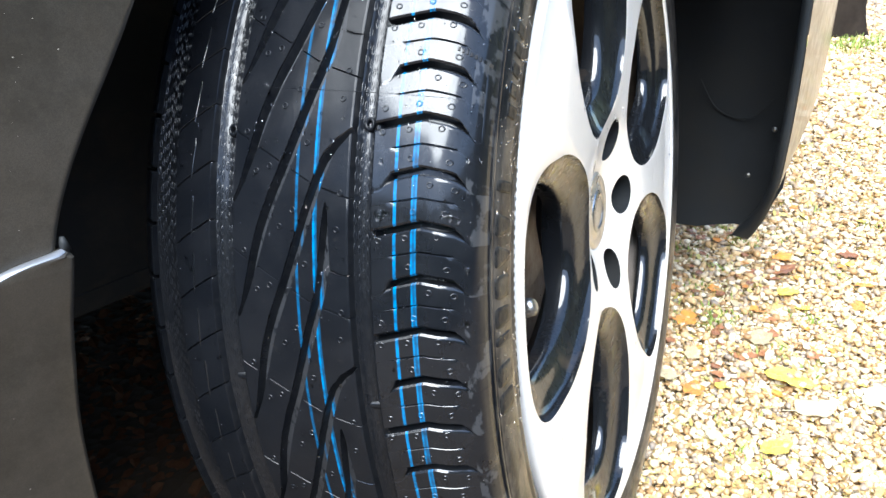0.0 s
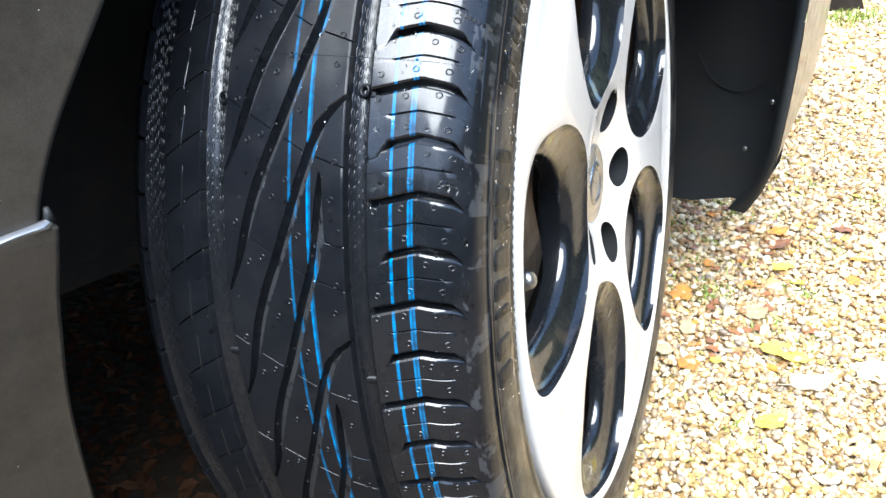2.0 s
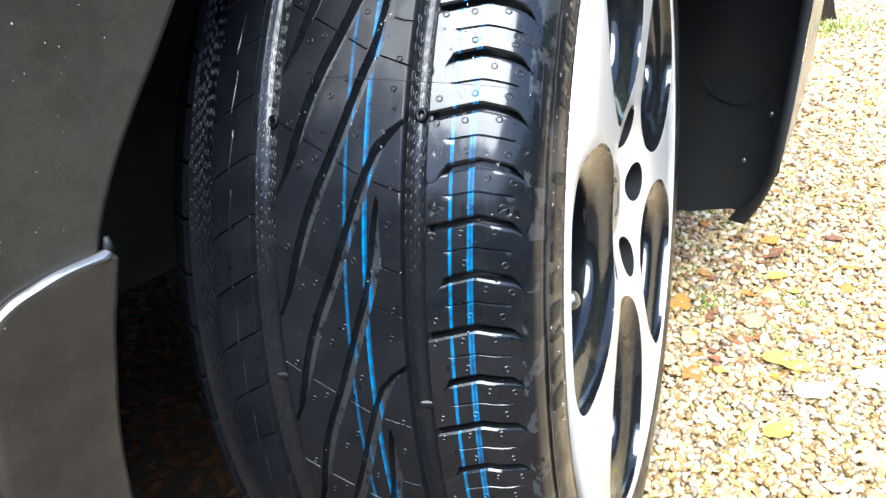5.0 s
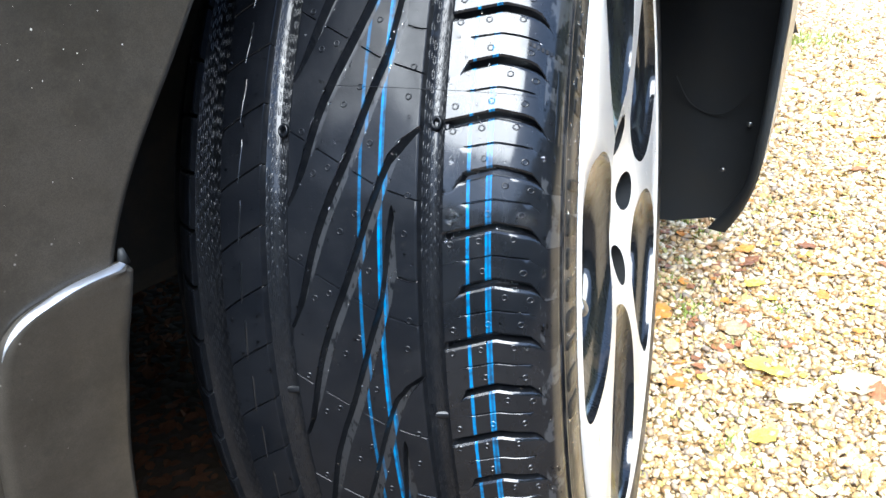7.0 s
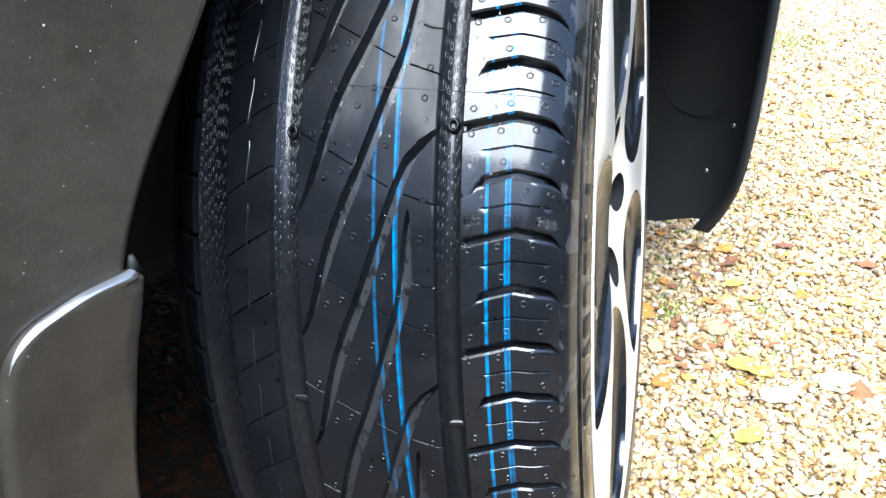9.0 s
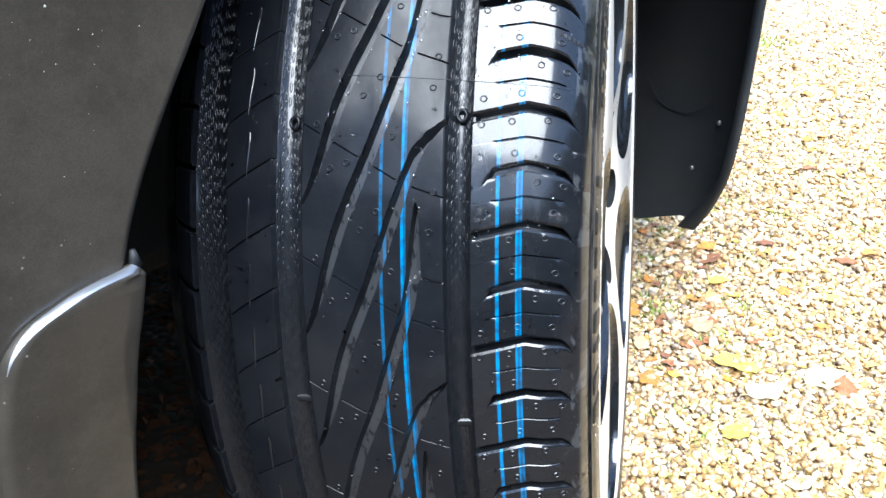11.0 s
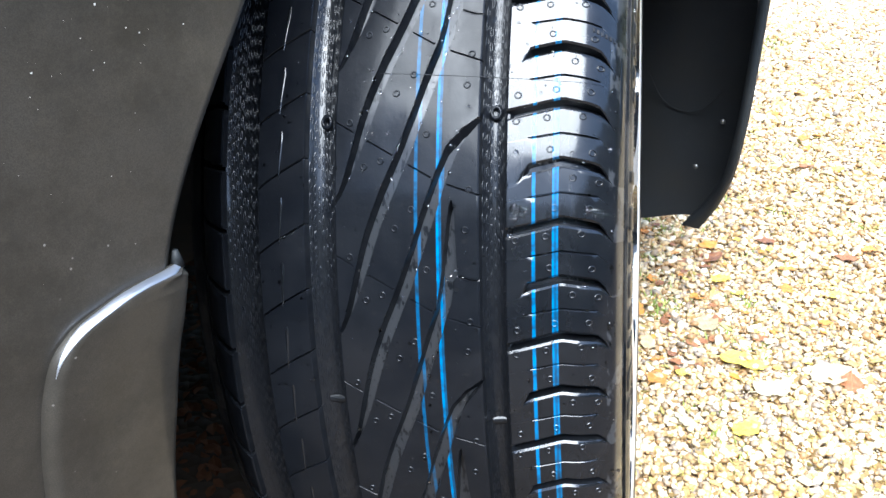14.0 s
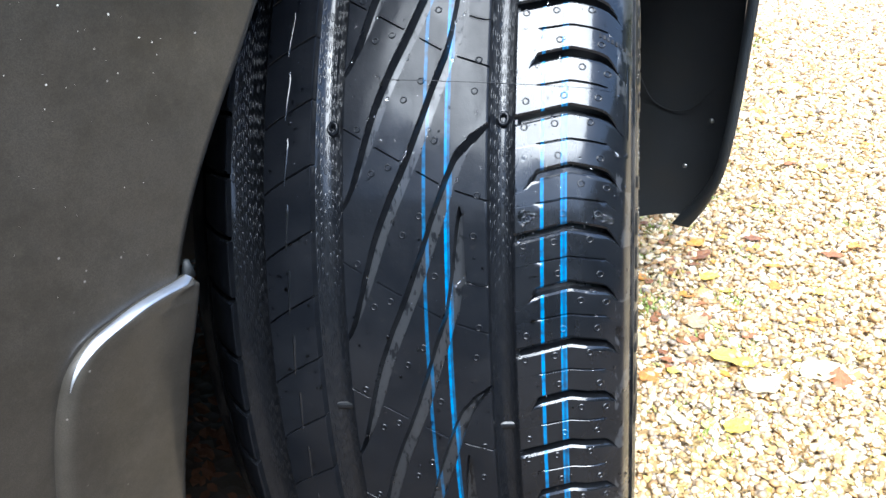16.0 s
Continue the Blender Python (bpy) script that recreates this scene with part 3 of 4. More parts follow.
    for (s0, s1), count in zip(GROOVES, (11, 9, 7)):
        for c in range(count):
            pitch = (s1 - s0 - 0.0006) / count
            sc = s0 + 0.0003 + pitch * (c + 0.5)
            a = -25.0 + (c % 2) * 0.62 + rng.uniform(-0.1, 0.1)
            while a < 62:
                length, width = rng.uniform(0.50, 0.62), pitch * rng.uniform(0.40, 0.48)
                high = rng.uniform(0.6, 1.1) if rng.uniform() > 0.10 else -0.3
                base = len(verts)
                for k in range(10):
                    t = 2 * math.pi * k / 10
                    for q, up in ((1.0, -0.00005), (0.82, 0.00030), (0.56, 0.00028), (0.36, -0.00005)):
                        ss, aa = sc + width * q * math.cos(t), a + length * q * math.sin(t)
                        verts.append(on_wheel(ss, aa, tread_radius(ss) - floor_depth(ss) + (up * high * abs(math.cos(t)) ** 1.4 if up > 0 else up)))
                        uvs.append((ss, radians(aa) * 0.318))
                faces += [tuple(base + v for v in f) for f in grid_faces(10, 4, True)]
                a += 1.22 + rng.uniform(-0.06, 0.06)
    under(mesh_ob("scale_texture", verts, faces, M_SCALE, uvs), tyre, None, "fine shark-skin scales on the groove floors", "stuff")

    # moulded buttons in the grooves: small rings
    for s, a in ((-0.0530, 29.2), (-0.1250, 28.6), (-0.1250, 89.0), (-0.0530, 89.5)):
        verts = []
        for k in range(18):
            t = 2 * math.pi * k / 18
            for j in range(8):
                q = 2 * math.pi * j / 8
                rad = 0.0019 + 0.0008 * math.cos(q)
                verts.append(on_wheel(s + rad * math.cos(t), a + math.degrees(rad * 1.25 * math.sin(t) / 0.31), tread_radius(s) - 0.0058 + 0.0012 * math.sin(q)))
        faces = []
        for k in range(18):
            for j in range(8):
                k2, j2 = (k + 1) % 18, (j + 1) % 8
                faces.append((k * 8 + j, k * 8 + j2, k2 * 8 + j2, k2 * 8 + j))
        under(mesh_ob("wear_marker", verts, faces, M_TREAD, [(-0.1, 0.1)] * len(verts)), tyre)
    for s0, s1, a in ((-0.1292, -0.1205, 6.0), (-0.0570, -0.0492, 4.4), (-0.1292, -0.1205, 66.0), (-0.0570, -0.0492, 64.4)):
        verts = []
        for k in range(7):
            s = s0 + (s1 - s0) * k / 6
            for da, up in ((-0.36, -0.0080), (-0.26, -0.0068), (-0.10, -0.0064), (0.10, -0.0064), (0.26, -0.0068), (0.36, -0.0080)):
                verts.append(on_wheel(s, a + da, tread_radius(s) + up))
        under(mesh_ob("wear_bar", verts, grid_faces(7, 6, flip=True), M_GROOVE, [(s0, 0.1 * k) for k in range(42)]), tyre)
    # the mould's parting line, a thin flash across the tread
    verts, faces = [], []
    span = [-0.100 + 0.090 * k / 40 for k in range(41)]
    for s in span:
        for da, up in ((-0.035, -0.0001), (0.0, 0.00022), (0.035, -0.0001)):
            verts.append(on_wheel(s, 31.6 - 8 * (s + 0.05) + da, tread_radius(s) + up))
    under(mesh_ob("mould_line", verts, grid_faces(41, 3, flip=True), M_TREAD, [(-0.1, 0.1)] * len(verts)), tyre)
    return tyre


def sidewall_point(a, r, up=0.0):
    """A place on the outer sidewall at radius r."""
    rs = [0.2480, 0.2515, 0.2560, 0.2602, 0.2640, 0.2700, 0.2760, 0.2820, 0.2838, 0.2880, 0.2918]
    ss = [-0.0045, -0.0022, -0.0004, 0.0006, 0.0009, 0.0012, 0.0010, 0.0003, -0.0001, -0.0008, -0.0018]
    return on_wheel(float(np.interp(r, rs, ss)) + up, a, r)


def build_sidewall_marks(tyre):
    """Raised plain shapes in place of the maker's mark, and small bars for the moulded codes."""
    def pad(name, a0, a1, r0, r1, up, mat):
        n = 8
        at = (0.0, 0.06, 0.20, 0.28, 0.72, 0.80, 0.94, 1.0)
        verts, uvs = [], []
        for i in range(n):
            for j in range(n):
                f, g = at[i], at[j]
                edge = i in (0, n - 1) or j in (0, n - 1)
                a, r = a0 + (a1 - a0) * f, r0 + (r1 - r0) * g
                inner = i in (3, 4) and j in (3, 4)
                verts.append(sidewall_point(a, r, -0.0001 if edge else up * 0.75 if inner else up))
                uvs.append((r, radians(a) * 0.27))
        ob = mesh_ob(name, verts, grid_faces(n, n), mat, uvs)
        return under(ob, tyre)
    def form(a0, a1, r0, r1, taper):
        """A solid plain form with rounded corners; taper narrows its inner end."""
        verts, uvs = [], []
        for k in range(28):
            t = 2 * math.pi * k / 28
            c, d = (math.copysign(abs(v) ** 0.45, v) for v in (math.cos(t), math.sin(t)))
            for q, up in ((1.0, -0.0002), (0.93, 0.0005), (0.5, 0.0005), (0.03, 0.0005)):
                r = (r0 + r1) / 2 + (r1 - r0) / 2 * d * q
                a = (a0 + a1) / 2 + (a1 - a0) / 2 * c * q * (1 - taper * (0.5 - 0.5 * d * q))
                verts.append(sidewall_point(a, r, up))
                uvs.append((r, radians(a) * 0.27))
        under(mesh_ob("raised_mark", verts, grid_faces(28, 4, True, flip=True), M_MARK, uvs), tyre)
    for k, (long, taper) in enumerate(((1.2, 0.0), (2.5, 0.55), (2.5, 0.70), (2.4, 0.0), (2.3, 0.25), (1.0, 0.0), (2.4, 0.0), (2.4, 0.10))):
        form(25.2 - k * 3.0, 25.2 - k * 3.0 - long, 0.2670, 0.2832, taper)
    for k in range(26):
        a = 27 - k * 1.05
        pad("moulded_code_bar", a, a - 0.5, 0.2500, 0.2545, 0.0005, M_MARK)
    for k in range(5):
        a = 41.0 - k * 2.1
        pad("moulded_code_bar", a, a - 1.4, 0.2700, 0.2790, 0.0006, M_MARK)
    verts = []
    for k in range(13):
        a = 27.6 + 6.6 * k / 12
        for s0, up in ((-0.0040, -0.0002), (-0.0036, 0.0006), (-0.0029, 0.0006), (-0.0024, -0.0002)):
            verts.append(on_wheel(s0, a, tread_radius(s0) + (up if 0 < k < 12 else -0.0002)))
    under(mesh_ob("shoulder_rib", verts, grid_faces(13, 4, flip=True), M_LIP, [(0.0, 0.1)] * len(verts)), tyre)
    # mould number on the shoulder, unreadable
    for k in range(8):
        a0, s0 = 35.4 - 0.10 * k, -0.0150 + k * 0.0016
        verts = [on_wheel(s0 + ds, a0 + da, tread_radius(s0 + ds) + up) for ds, da, up in
                 ((0, 0, -.0002), (.0011, 0, -.0002), (.0011, .42, -.0002), (0, .42, -.0002), (.0002, .06, .0004), (.0009, .06, .0004), (.0009, .36, .0004), (.0002, .36, .0004))]
        ob = mesh_ob("moulded_code_bar", verts, [(4, 5, 6, 7), (0, 1, 5, 4), (1, 2, 6, 5), (2, 3, 7, 6), (3, 0, 4, 7)], M_WALL, [(0, 0)] * 8, smooth=False)
        under(ob, tyre)


# ---------------------------------------------------------------- alloy wheel
def revolve(name, prof, mat, n=120, closed=False, smooth=True, a0=0.0, a1=360.0):
    """A turned shape about the axle from (radius, s) points."""
    verts = []
    full = abs(a1 - a0) >= 359.9
    steps = n if full else n + 1
    for i in range(steps):
        a = a0 + (a1 - a0) * i / n
        verts += [on_wheel(s, a, r) for r, s in prof]
    k = len(prof)
    faces = []
    for i in range(steps if full else steps - 1):
        j = (i + 1) % steps
        for q in range(k if closed else k - 1):
            q2 = (q + 1) % k
            faces.append((i * k + q, i * k + q2, j * k + q2, j * k + q))
    return mesh_ob(name, verts, faces, mat, smooth=smooth)


WINDOW_PHASE = 7.4
# the dished face of the wheel: (radius, s)
FACE = [(0.0305, -0.0225), (0.0350, -0.0208), (0.0450, -0.0168), (0.0560, -0.0136), (0.0660, -0.0108), (0.0760, -0.0084), (0.0900, -0.0060), (0.1100, -0.0041), (0.1350, -0.0027), (0.1800, -0.0016), (0.2390, -0.0015)]


def window_outline(scale, n=96):
    """The egg-shaped opening between two spokes: (radius, offset along the tangent) about the axle."""
    out = []
    for k in range(n):
        t = 2 * math.pi * k / n
        x = 0.1545 + 0.0820 * scale * (math.cos(t) if math.cos(t) < 0 else math.cos(t) ** 0.62)
        y = 0.0750 * scale * math.copysign(abs(math.sin(t)) ** 0.80, math.sin(t)) * (1 + 0.12 * math.cos(t))
        out.append((x, y))
    return out


def cutter(rings):
    """A closed prism through rings of (x, y, s): points in the wheel's plane at depth s."""
    n = len(rings[0])
    verts = [(s, -x, y) for ring in rings for x, y, s in ring]
    faces = []
    for i in range(len(rings) - 1):
        for k in range(n):
            q = (k + 1) % n
            faces.append((i * n + k, i * n + q, (i + 1) * n + q, (i + 1) * n + k))
    faces += [tuple(range(n))[::-1], tuple((len(rings) - 1) * n + k for k in range(n))]
    ob = mesh_ob("cutter", verts, faces, M_BLACK)
    bm = bmesh.new()
    bm.from_mesh(ob.data)
    bmesh.ops.recalc_face_normals(bm, faces=bm.faces)
    bm.to_mesh(ob.data)
    bm.free()
    return ob


def build_rim(car):
    front = FACE
    back = [(0.239, -0.012), (0.231, -0.021), (0.216, -0.026), (0.180, -0.028), (0.110, -0.032), (0.080, -0.042), (0.030, -0.062)]
    disc = revolve("alloy_rim", front + back, M_CUT, 180, closed=True)
    bm = bmesh.new()
    bm.from_mesh(disc.data)
    bmesh.ops.recalc_face_normals(bm, faces=bm.faces)
    bm.to_mesh(disc.data)
    bm.free()
    cutters = []
    for k in range(5):
        ang = radians(WINDOW_PHASE + 72 * k)
        rings = []
        for s, sc in ((0.01, 1.0), (-0.0045, 0.998), (-0.0075, 0.982), (-0.0098, 0.948), (-0.0118, 0.902), (-0.0136, 0.852), (-0.0153, 0.805), (-0.0173, 0.766), (-0.0200, 0.744), (-0.0230, 0.736), (-0.0265, 0.732), (-0.09, 0.730)):
            rings.append([(x * math.cos(ang) - y * math.sin(ang), x * math.sin(ang) + y * math.cos(ang), s) for x, y in window_outline(sc)])
        cutters.append(cutter(rings))
        ang = radians(WINDOW_PHASE + 36 + 72 * k)
        cx, cy = 0.056 * math.cos(ang), 0.056 * math.sin(ang)
        cutters.append(cutter([[(cx + 0.0165 * math.cos(2 * math.pi * q / 24), cy + 0.0165 * math.sin(2 * math.pi * q / 24), s) for q in range(24)] for s in (0.01, -0.044)]))
    for c in cutters:
        mod = disc.modifiers.new("cut", "BOOLEAN")
        mod.operation, mod.object, mod.solver = "DIFFERENCE", c, "EXACT"
    mod = disc.modifiers.new("round", "BEVEL")
    mod.width, mod.segments, mod.limit_method, mod.angle_limit = 0.0014, 2, "ANGLE", radians(50)
    scene.view_layers[0].update()
    done = bpy.data.meshes.new_from_object(disc.evaluated_get(bpy.context.evaluated_depsgraph_get()))
    disc.modifiers.clear()
    disc.data = done
    for c in cutters:
        bpy.data.objects.remove(c)
    done.materials.clear()
    done.materials.append(M_CUT)
    done.materials.append(M_BLACK)
    done.materials.append(M_LINER)
    for p in done.polygons:
        p.use_smooth = True
        r = math.hypot(p.center.y, p.center.z)
        face_s, ahead_s = (float(np.interp(r + d, [q[0] for q in front], [q[1] for q in front])) for d in (0.0, 0.004))
        lean = (ahead_s - face_s) / 0.004
        out = Vector((1, -lean * p.center.y / r, -lean * p.center.z / r)).normalized()
        p.material_index = 0 if p.normal.dot(out) > 0.96 and abs(p.center.x - face_s) < 0.0014 else 2 if r < 0.0735 else 1
    crease(disc, 40)
    rim = under(disc, car, WHEEL_IN_CAR, "five-spoke alloy wheel, bright machined face and gloss black pockets, wet and dusty")
    # outer lip, and the barrel behind the spokes
    lip = revolve("rim_lip", [(0.2380, -0.010), (0.2384, -0.0017), (0.2400, -0.0006), (0.2425, 0.0003), (0.2445, -0.0004), (0.2454, -0.0030), (0.2450, -0.0120), (0.2300, -0.0160)], M_CUT, 160)
    under(lip, rim)
    barrel = revolve("rim_barrel", [(0.2300, -0.0160), (0.2240, -0.0300), (0.2180, -0.0500), (0.2120, -0.0900), (0.2140, -0.1500), (0.2240, -0.2050), (0.2440, -0.2140), (0.2460, -0.2100), (0.2300, -0.2000), (0.2190, -0.1500), (0.2170, -0.0900), (0.2230, -0.0480)], M_BARREL, 96)
    under(barrel, rim, None, "dusty brown inner barrel of the wheel")
    # centre cap with a plain ring emblem
    cap = revolve("centre_cap", [(0.0005, -0.0206), (0.012, -0.0203), (0.021, -0.0210), (0.0222, -0.0221), (0.0242, -0.0214), (0.0285, -0.0206), (0.0302, -0.0218), (0.0308, -0.0260)], M_CAP, 48)
    under(cap, rim, None, "round satin metal centre cap")
    ring = revolve("cap_emblem", [(0.0125, -0.0204), (0.0132, -0.0192), (0.0165, -0.0194), (0.0172, -0.0207)], M_STEEL, 40)
    under(ring, cap)
    # wheel bolts deep in their holes
    bolt = None
    for k in range(5):
        m = spin(WINDOW_PHASE + 36 + 72 * k)
        if bolt is None:
            bm = bmesh.new()
            bmesh.ops.create_cone(bm, cap_ends=True, segments=6, radius1=0.0098, radius2=0.0094, depth=0.016)
            bmesh.ops.bevel(bm, geom=[e for e in bm.edges], offset=0.0008, segments=2, affect="EDGES")
            bmesh.ops.transform(bm, matrix=Matrix.Translation((-0.040, -0.056, 0)) @ Matrix.Rotation(radians(90), 4, "Y"), verts=bm.verts)
            bolt = from_bm("wheel_bolt", bm, M_DISC)
            crease(bolt, 30)
            under(bolt, rim, m, "zinc wheel bolt")
        else:
            again(bolt, rim, m)
    # tyre valve
    a = 5.6
    bm = bmesh.new()
    for r1, r2, x0, x1, seg in ((0.0056, 0.0046, 0.0, 0.012, 16), (0.0036, 0.0036, 0.012, 0.020, 12)):
        got = bmesh.ops.create_cone(bm, cap_ends=True, segments=seg, radius1=r1, radius2=r2, depth=x1 - x0)
        bmesh.ops.translate(bm, verts=got["verts"], vec=(0, 0, (x0 + x1) / 2))
    tilt = Matrix.Translation(on_wheel(-0.030, a, 0.219)) @ Matrix.Rotation(-radians(a), 4, "X") @ Matrix.Rotation(radians(65), 4, "Y")
    bmesh.ops.transform(bm, matrix=tilt, verts=bm.verts)
    valve = from_bm("tyre_valve", bm, M_LINER)
    crease(valve, 40)
    under(valve, rim, None, "black rubber tyre valve")
    verts = []
    for k in range(36):
        t = 2 * math.pi * k / 36
        for q, h in ((0.0, 0.0315), (0.0034, 0.0312), (0.0046, 0.0300), (0.0052 if k % 2 else 0.0047, 0.0290), (0.0053 if k % 2 else 0.0048, 0.0200), (0.0044, 0.0190)):
            verts.append(tilt @ Vector((q * math.cos(t), q * math.sin(t), h)))
    under(crease(mesh_ob("valve_cap", verts, grid_faces(36, 6, True, flip=True), M_STEEL), 40), rim, None, "knurled bright metal valve cap")
    return rim


def build_brake(car):
    disc = revolve("brake_disc", [(0.070, -0.088), (0.072, -0.100), (0.150, -0.100), (0.1515, -0.101), (0.1515, -0.109), (0.150, -0.110), (0.1515, -0.116), (0.1515, -0.124), (0.150, -0.125), (0.060, -0.125)], M_DISC, 96)
    under(disc, car, WHEEL_IN_CAR, "ventilated steel brake disc, worn bright")
    crease(disc, 40)
    bell = revolve("hub_bell", [(0.0005, -0.076), (0.066, -0.078), (0.070, -0.082), (0.071, -0.102)], M_DISC, 64)
    under(bell, disc)
    a0, a1 = 150, 215
    cal = revolve("brake_caliper", [(0.095, -0.070), (0.100, -0.066), (0.150, -0.064), (0.166, -0.072), (0.172, -0.090), (0.172, -0.138), (0.160, -0.150), (0.105, -0.150), (0.100, -0.136), (0.156, -0.132), (0.158, -0.094), (0.100, -0.090)], M_LINER, 14, closed=True, a0=a0, a1=a1)
    crease(cal, 35)
    under(cal, car, WHEEL_IN_CAR, "black brake caliper over the disc")
    hub = revolve("hub_carrier", [(0.0005, -0.13), (0.075, -0.13), (0.070, -0.19), (0.040, -0.22), (0.035, -0.30), (0.0005, -0.30)], M_LINER, 32)
    under(hub, car, WHEEL_IN_CAR, "dark steel hub carrier and driveshaft")


# ---------------------------------------------------------------- car body round the wheel
ARCH_Z = 0.310


def turn_under(z):
    """How far the lower wing behind the wheel leans in."""
    return 0.12 * max(0.0, 0.4300 - z)


def body_out(u, z):
    """How far the outer skin stands out at u, z."""
    w = 0.074 + 0.047 * smoothstep(-0.30, 0.33, u)
    w -= 0.35 * max(0.0, z - 0.62) ** 2 + 0.10 * max(0.0, 0.24 - z)
    w -= turn_under(z) * (1 - smoothstep(-0.30, -0.10, u))
    if u > 0.347:
        w -= 0.19 * (u - 0.347) + 0.13 * (u - 0.347) ** 2
    return w


def leant(points):
    return [(u + 0.75 * turn_under(z), w, z) for u, w, z in points]


NEAR_EDGE = curve_at(leant([(-0.3980, 0, 0.1500), (-0.3930, 0, 0.2400), (-0.3880, 0, 0.3050), (-0.3840, 0, 0.3410), (-0.3780, 0, 0.3720), (-0.3700, 0, 0.4040), (-0.3640, 0, 0.4310)]), 40)


def arch_edge(t):
    """The wheel opening's edge, t from 0 at the near flare over the top to 1 at the far tip: (u, z)."""
    if t < 0.2:
        p = NEAR_EDGE[min(int(t * 5 * 40), 39)]
        return p.x, p.z
    t = (t - 0.2) / 0.8
    a0, a1 = math.degrees(math.atan2(0.123, 0.364)), 180 - 40
    a = radians(a0 + (a1 - a0) * t)
    r = 0.384 - 0.010 * smoothstep(0, 0.12, t) - 0.022 * smoothstep(0.55, 0.9, t)
    return -r * math.cos(a), ARCH_Z + r * math.sin(a)


def build_body(car):
    # wing: skin round the opening, turned in at the edge
    n = 200
    verts = []
    rings = 16
    for i in range(n + 1):
        t = i / n
        u, z = arch_edge(t)
        cu, cz = 0.0, ARCH_Z
        d = Vector((u - cu, z - cz)).normalized()
        # reach to the panel's outer frame
        lims = []
        if abs(d.x) > 1e-6:
            lims.append(((0.80 if d.x > 0 else -1.35) - cu) / d.x)
        if d.y > 1e-6:
            lims.append((0.95 - cz) / d.y)
        if d.y < -1e-6:
            lims.append((0.13 - cz) / d.y)
        far = min(x for x in lims if x > 0)
        near = math.hypot(u - cu, z - cz)
        w0 = body_out(u, z)
        verts += [side(u + d.x * 0.012, w0 - 0.030, z + d.y * 0.012), side(u + d.x * 0.0005, w0 - 0.016, z + d.y * 0.0005), side(u - d.x * 0.0004, w0 - 0.004, z - d.y * 0.0004), side(u + d.x * 0.001, w0 - 0.001, z + d.y * 0.001)]
        for k in range(rings):
            q = near + (0.0030, 0.0042, 0.0060)[k] if k < 3 else near + 0.006 + (far - near - 0.006) * ((k - 2) / (rings - 3)) ** 1.6
            uu, zz = cu + d.x * q, cz + d.y * q
            verts.append(side(uu, body_out(uu, zz), zz))
    wing = mesh_ob("front_wing", verts, grid_faces(n + 1, rings + 4), M_PAINT)
    crease(wing, 50)
    under(wing, car, None, "dark grey metallic wing, dusted with dirt specks")
    # raised flare at the corner, with a rounded upper ridge
    ridge = curve_at(leant([(-0.3630, 0, 0.4330), (-0.3820, 0, 0.4325), (-0.3940, 0, 0.4305), (-0.4040, 0, 0.4275), (-0.4120, 0, 0.4215), (-0.4170, 0, 0.4125), (-0.4210, 0, 0.4010), (-0.4260, 0, 0.3790), (-0.4330, 0, 0.3300), (-0.4400, 0, 0.2500), (-0.4450, 0, 0.1600)]), 70)
    rim_line = curve_at(leant([(-0.3590, 0, 0.4290), (-0.3597, 0, 0.4270), (-0.3605, 0, 0.4245), (-0.3615, 0, 0.4215), (-0.3630, 0, 0.4160), (-0.3650, 0, 0.4090), (-0.3670, 0, 0.4020), (-0.3715, 0, 0.3830), (-0.3810, 0, 0.3350), (-0.3890, 0, 0.2500), (-0.3950, 0, 0.1600)]), 70)
    verts = []
    for p, e in zip(ridge, rim_line):
        across = e - p
        wide = across.length
        w = across.normalized()
        q = body_out(p.x, p.z)
        R = min(0.0050, wide * 0.45)
        for k in range(8):
            t = math.pi / 2 * k / 7
            c = p + w * (R * (1 - math.cos(t)))
            verts.append(side(c.x, q - 0.0006 + R * 1.05 * math.sin(t), c.z))
        for f in (0.3, 0.6, 0.85):
            c = p + w * (R + (wide - R - 0.004) * f)
            verts.append(side(c.x, q + R * 1.05 - 0.0015 * f, c.z))
        for k in range(5):
            t = math.pi / 2 * k / 4
            c = e - w * 0.003 * (1 - math.sin(t))
            verts.append(side(c.x, q + R * 1.05 - 0.0015 - 0.003 * (1 - math.cos(t)), c.z))
        verts.append(side(e.x - 0.002, q - 0.022, e.z))
    flare = mesh_ob("arch_flare", verts, grid_faces(70, 17), M_PAINT)
    crease(flare, 60)
    under(flare, car, None, "raised grey flare with a rounded upper ridge")
    # bright metal strip laid on the painted ridge as its sky highlight
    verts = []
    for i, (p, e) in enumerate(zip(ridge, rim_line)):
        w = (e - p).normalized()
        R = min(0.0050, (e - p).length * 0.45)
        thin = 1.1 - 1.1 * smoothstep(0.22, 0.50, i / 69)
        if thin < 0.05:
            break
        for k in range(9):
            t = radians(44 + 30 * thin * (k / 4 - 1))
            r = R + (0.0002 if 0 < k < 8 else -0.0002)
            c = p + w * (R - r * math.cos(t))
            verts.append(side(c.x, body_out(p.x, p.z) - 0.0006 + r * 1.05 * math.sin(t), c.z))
    under(mesh_ob("flare_trim", verts, grid_faces(len(verts) // 9, 9), M_RIDGE_GLINT), flare, None, "thin bright strip that stands in for the highlight on the ridge")
    bm = bmesh.new()
    bmesh.ops.create_cone(bm, cap_ends=True, segments=10, radius1=0.0026, radius2=0.0010, depth=0.006)
    bmesh.ops.transform(bm, matrix=Matrix.Translation(side(-0.3612, 0.0735, 0.4345)), verts=bm.verts)
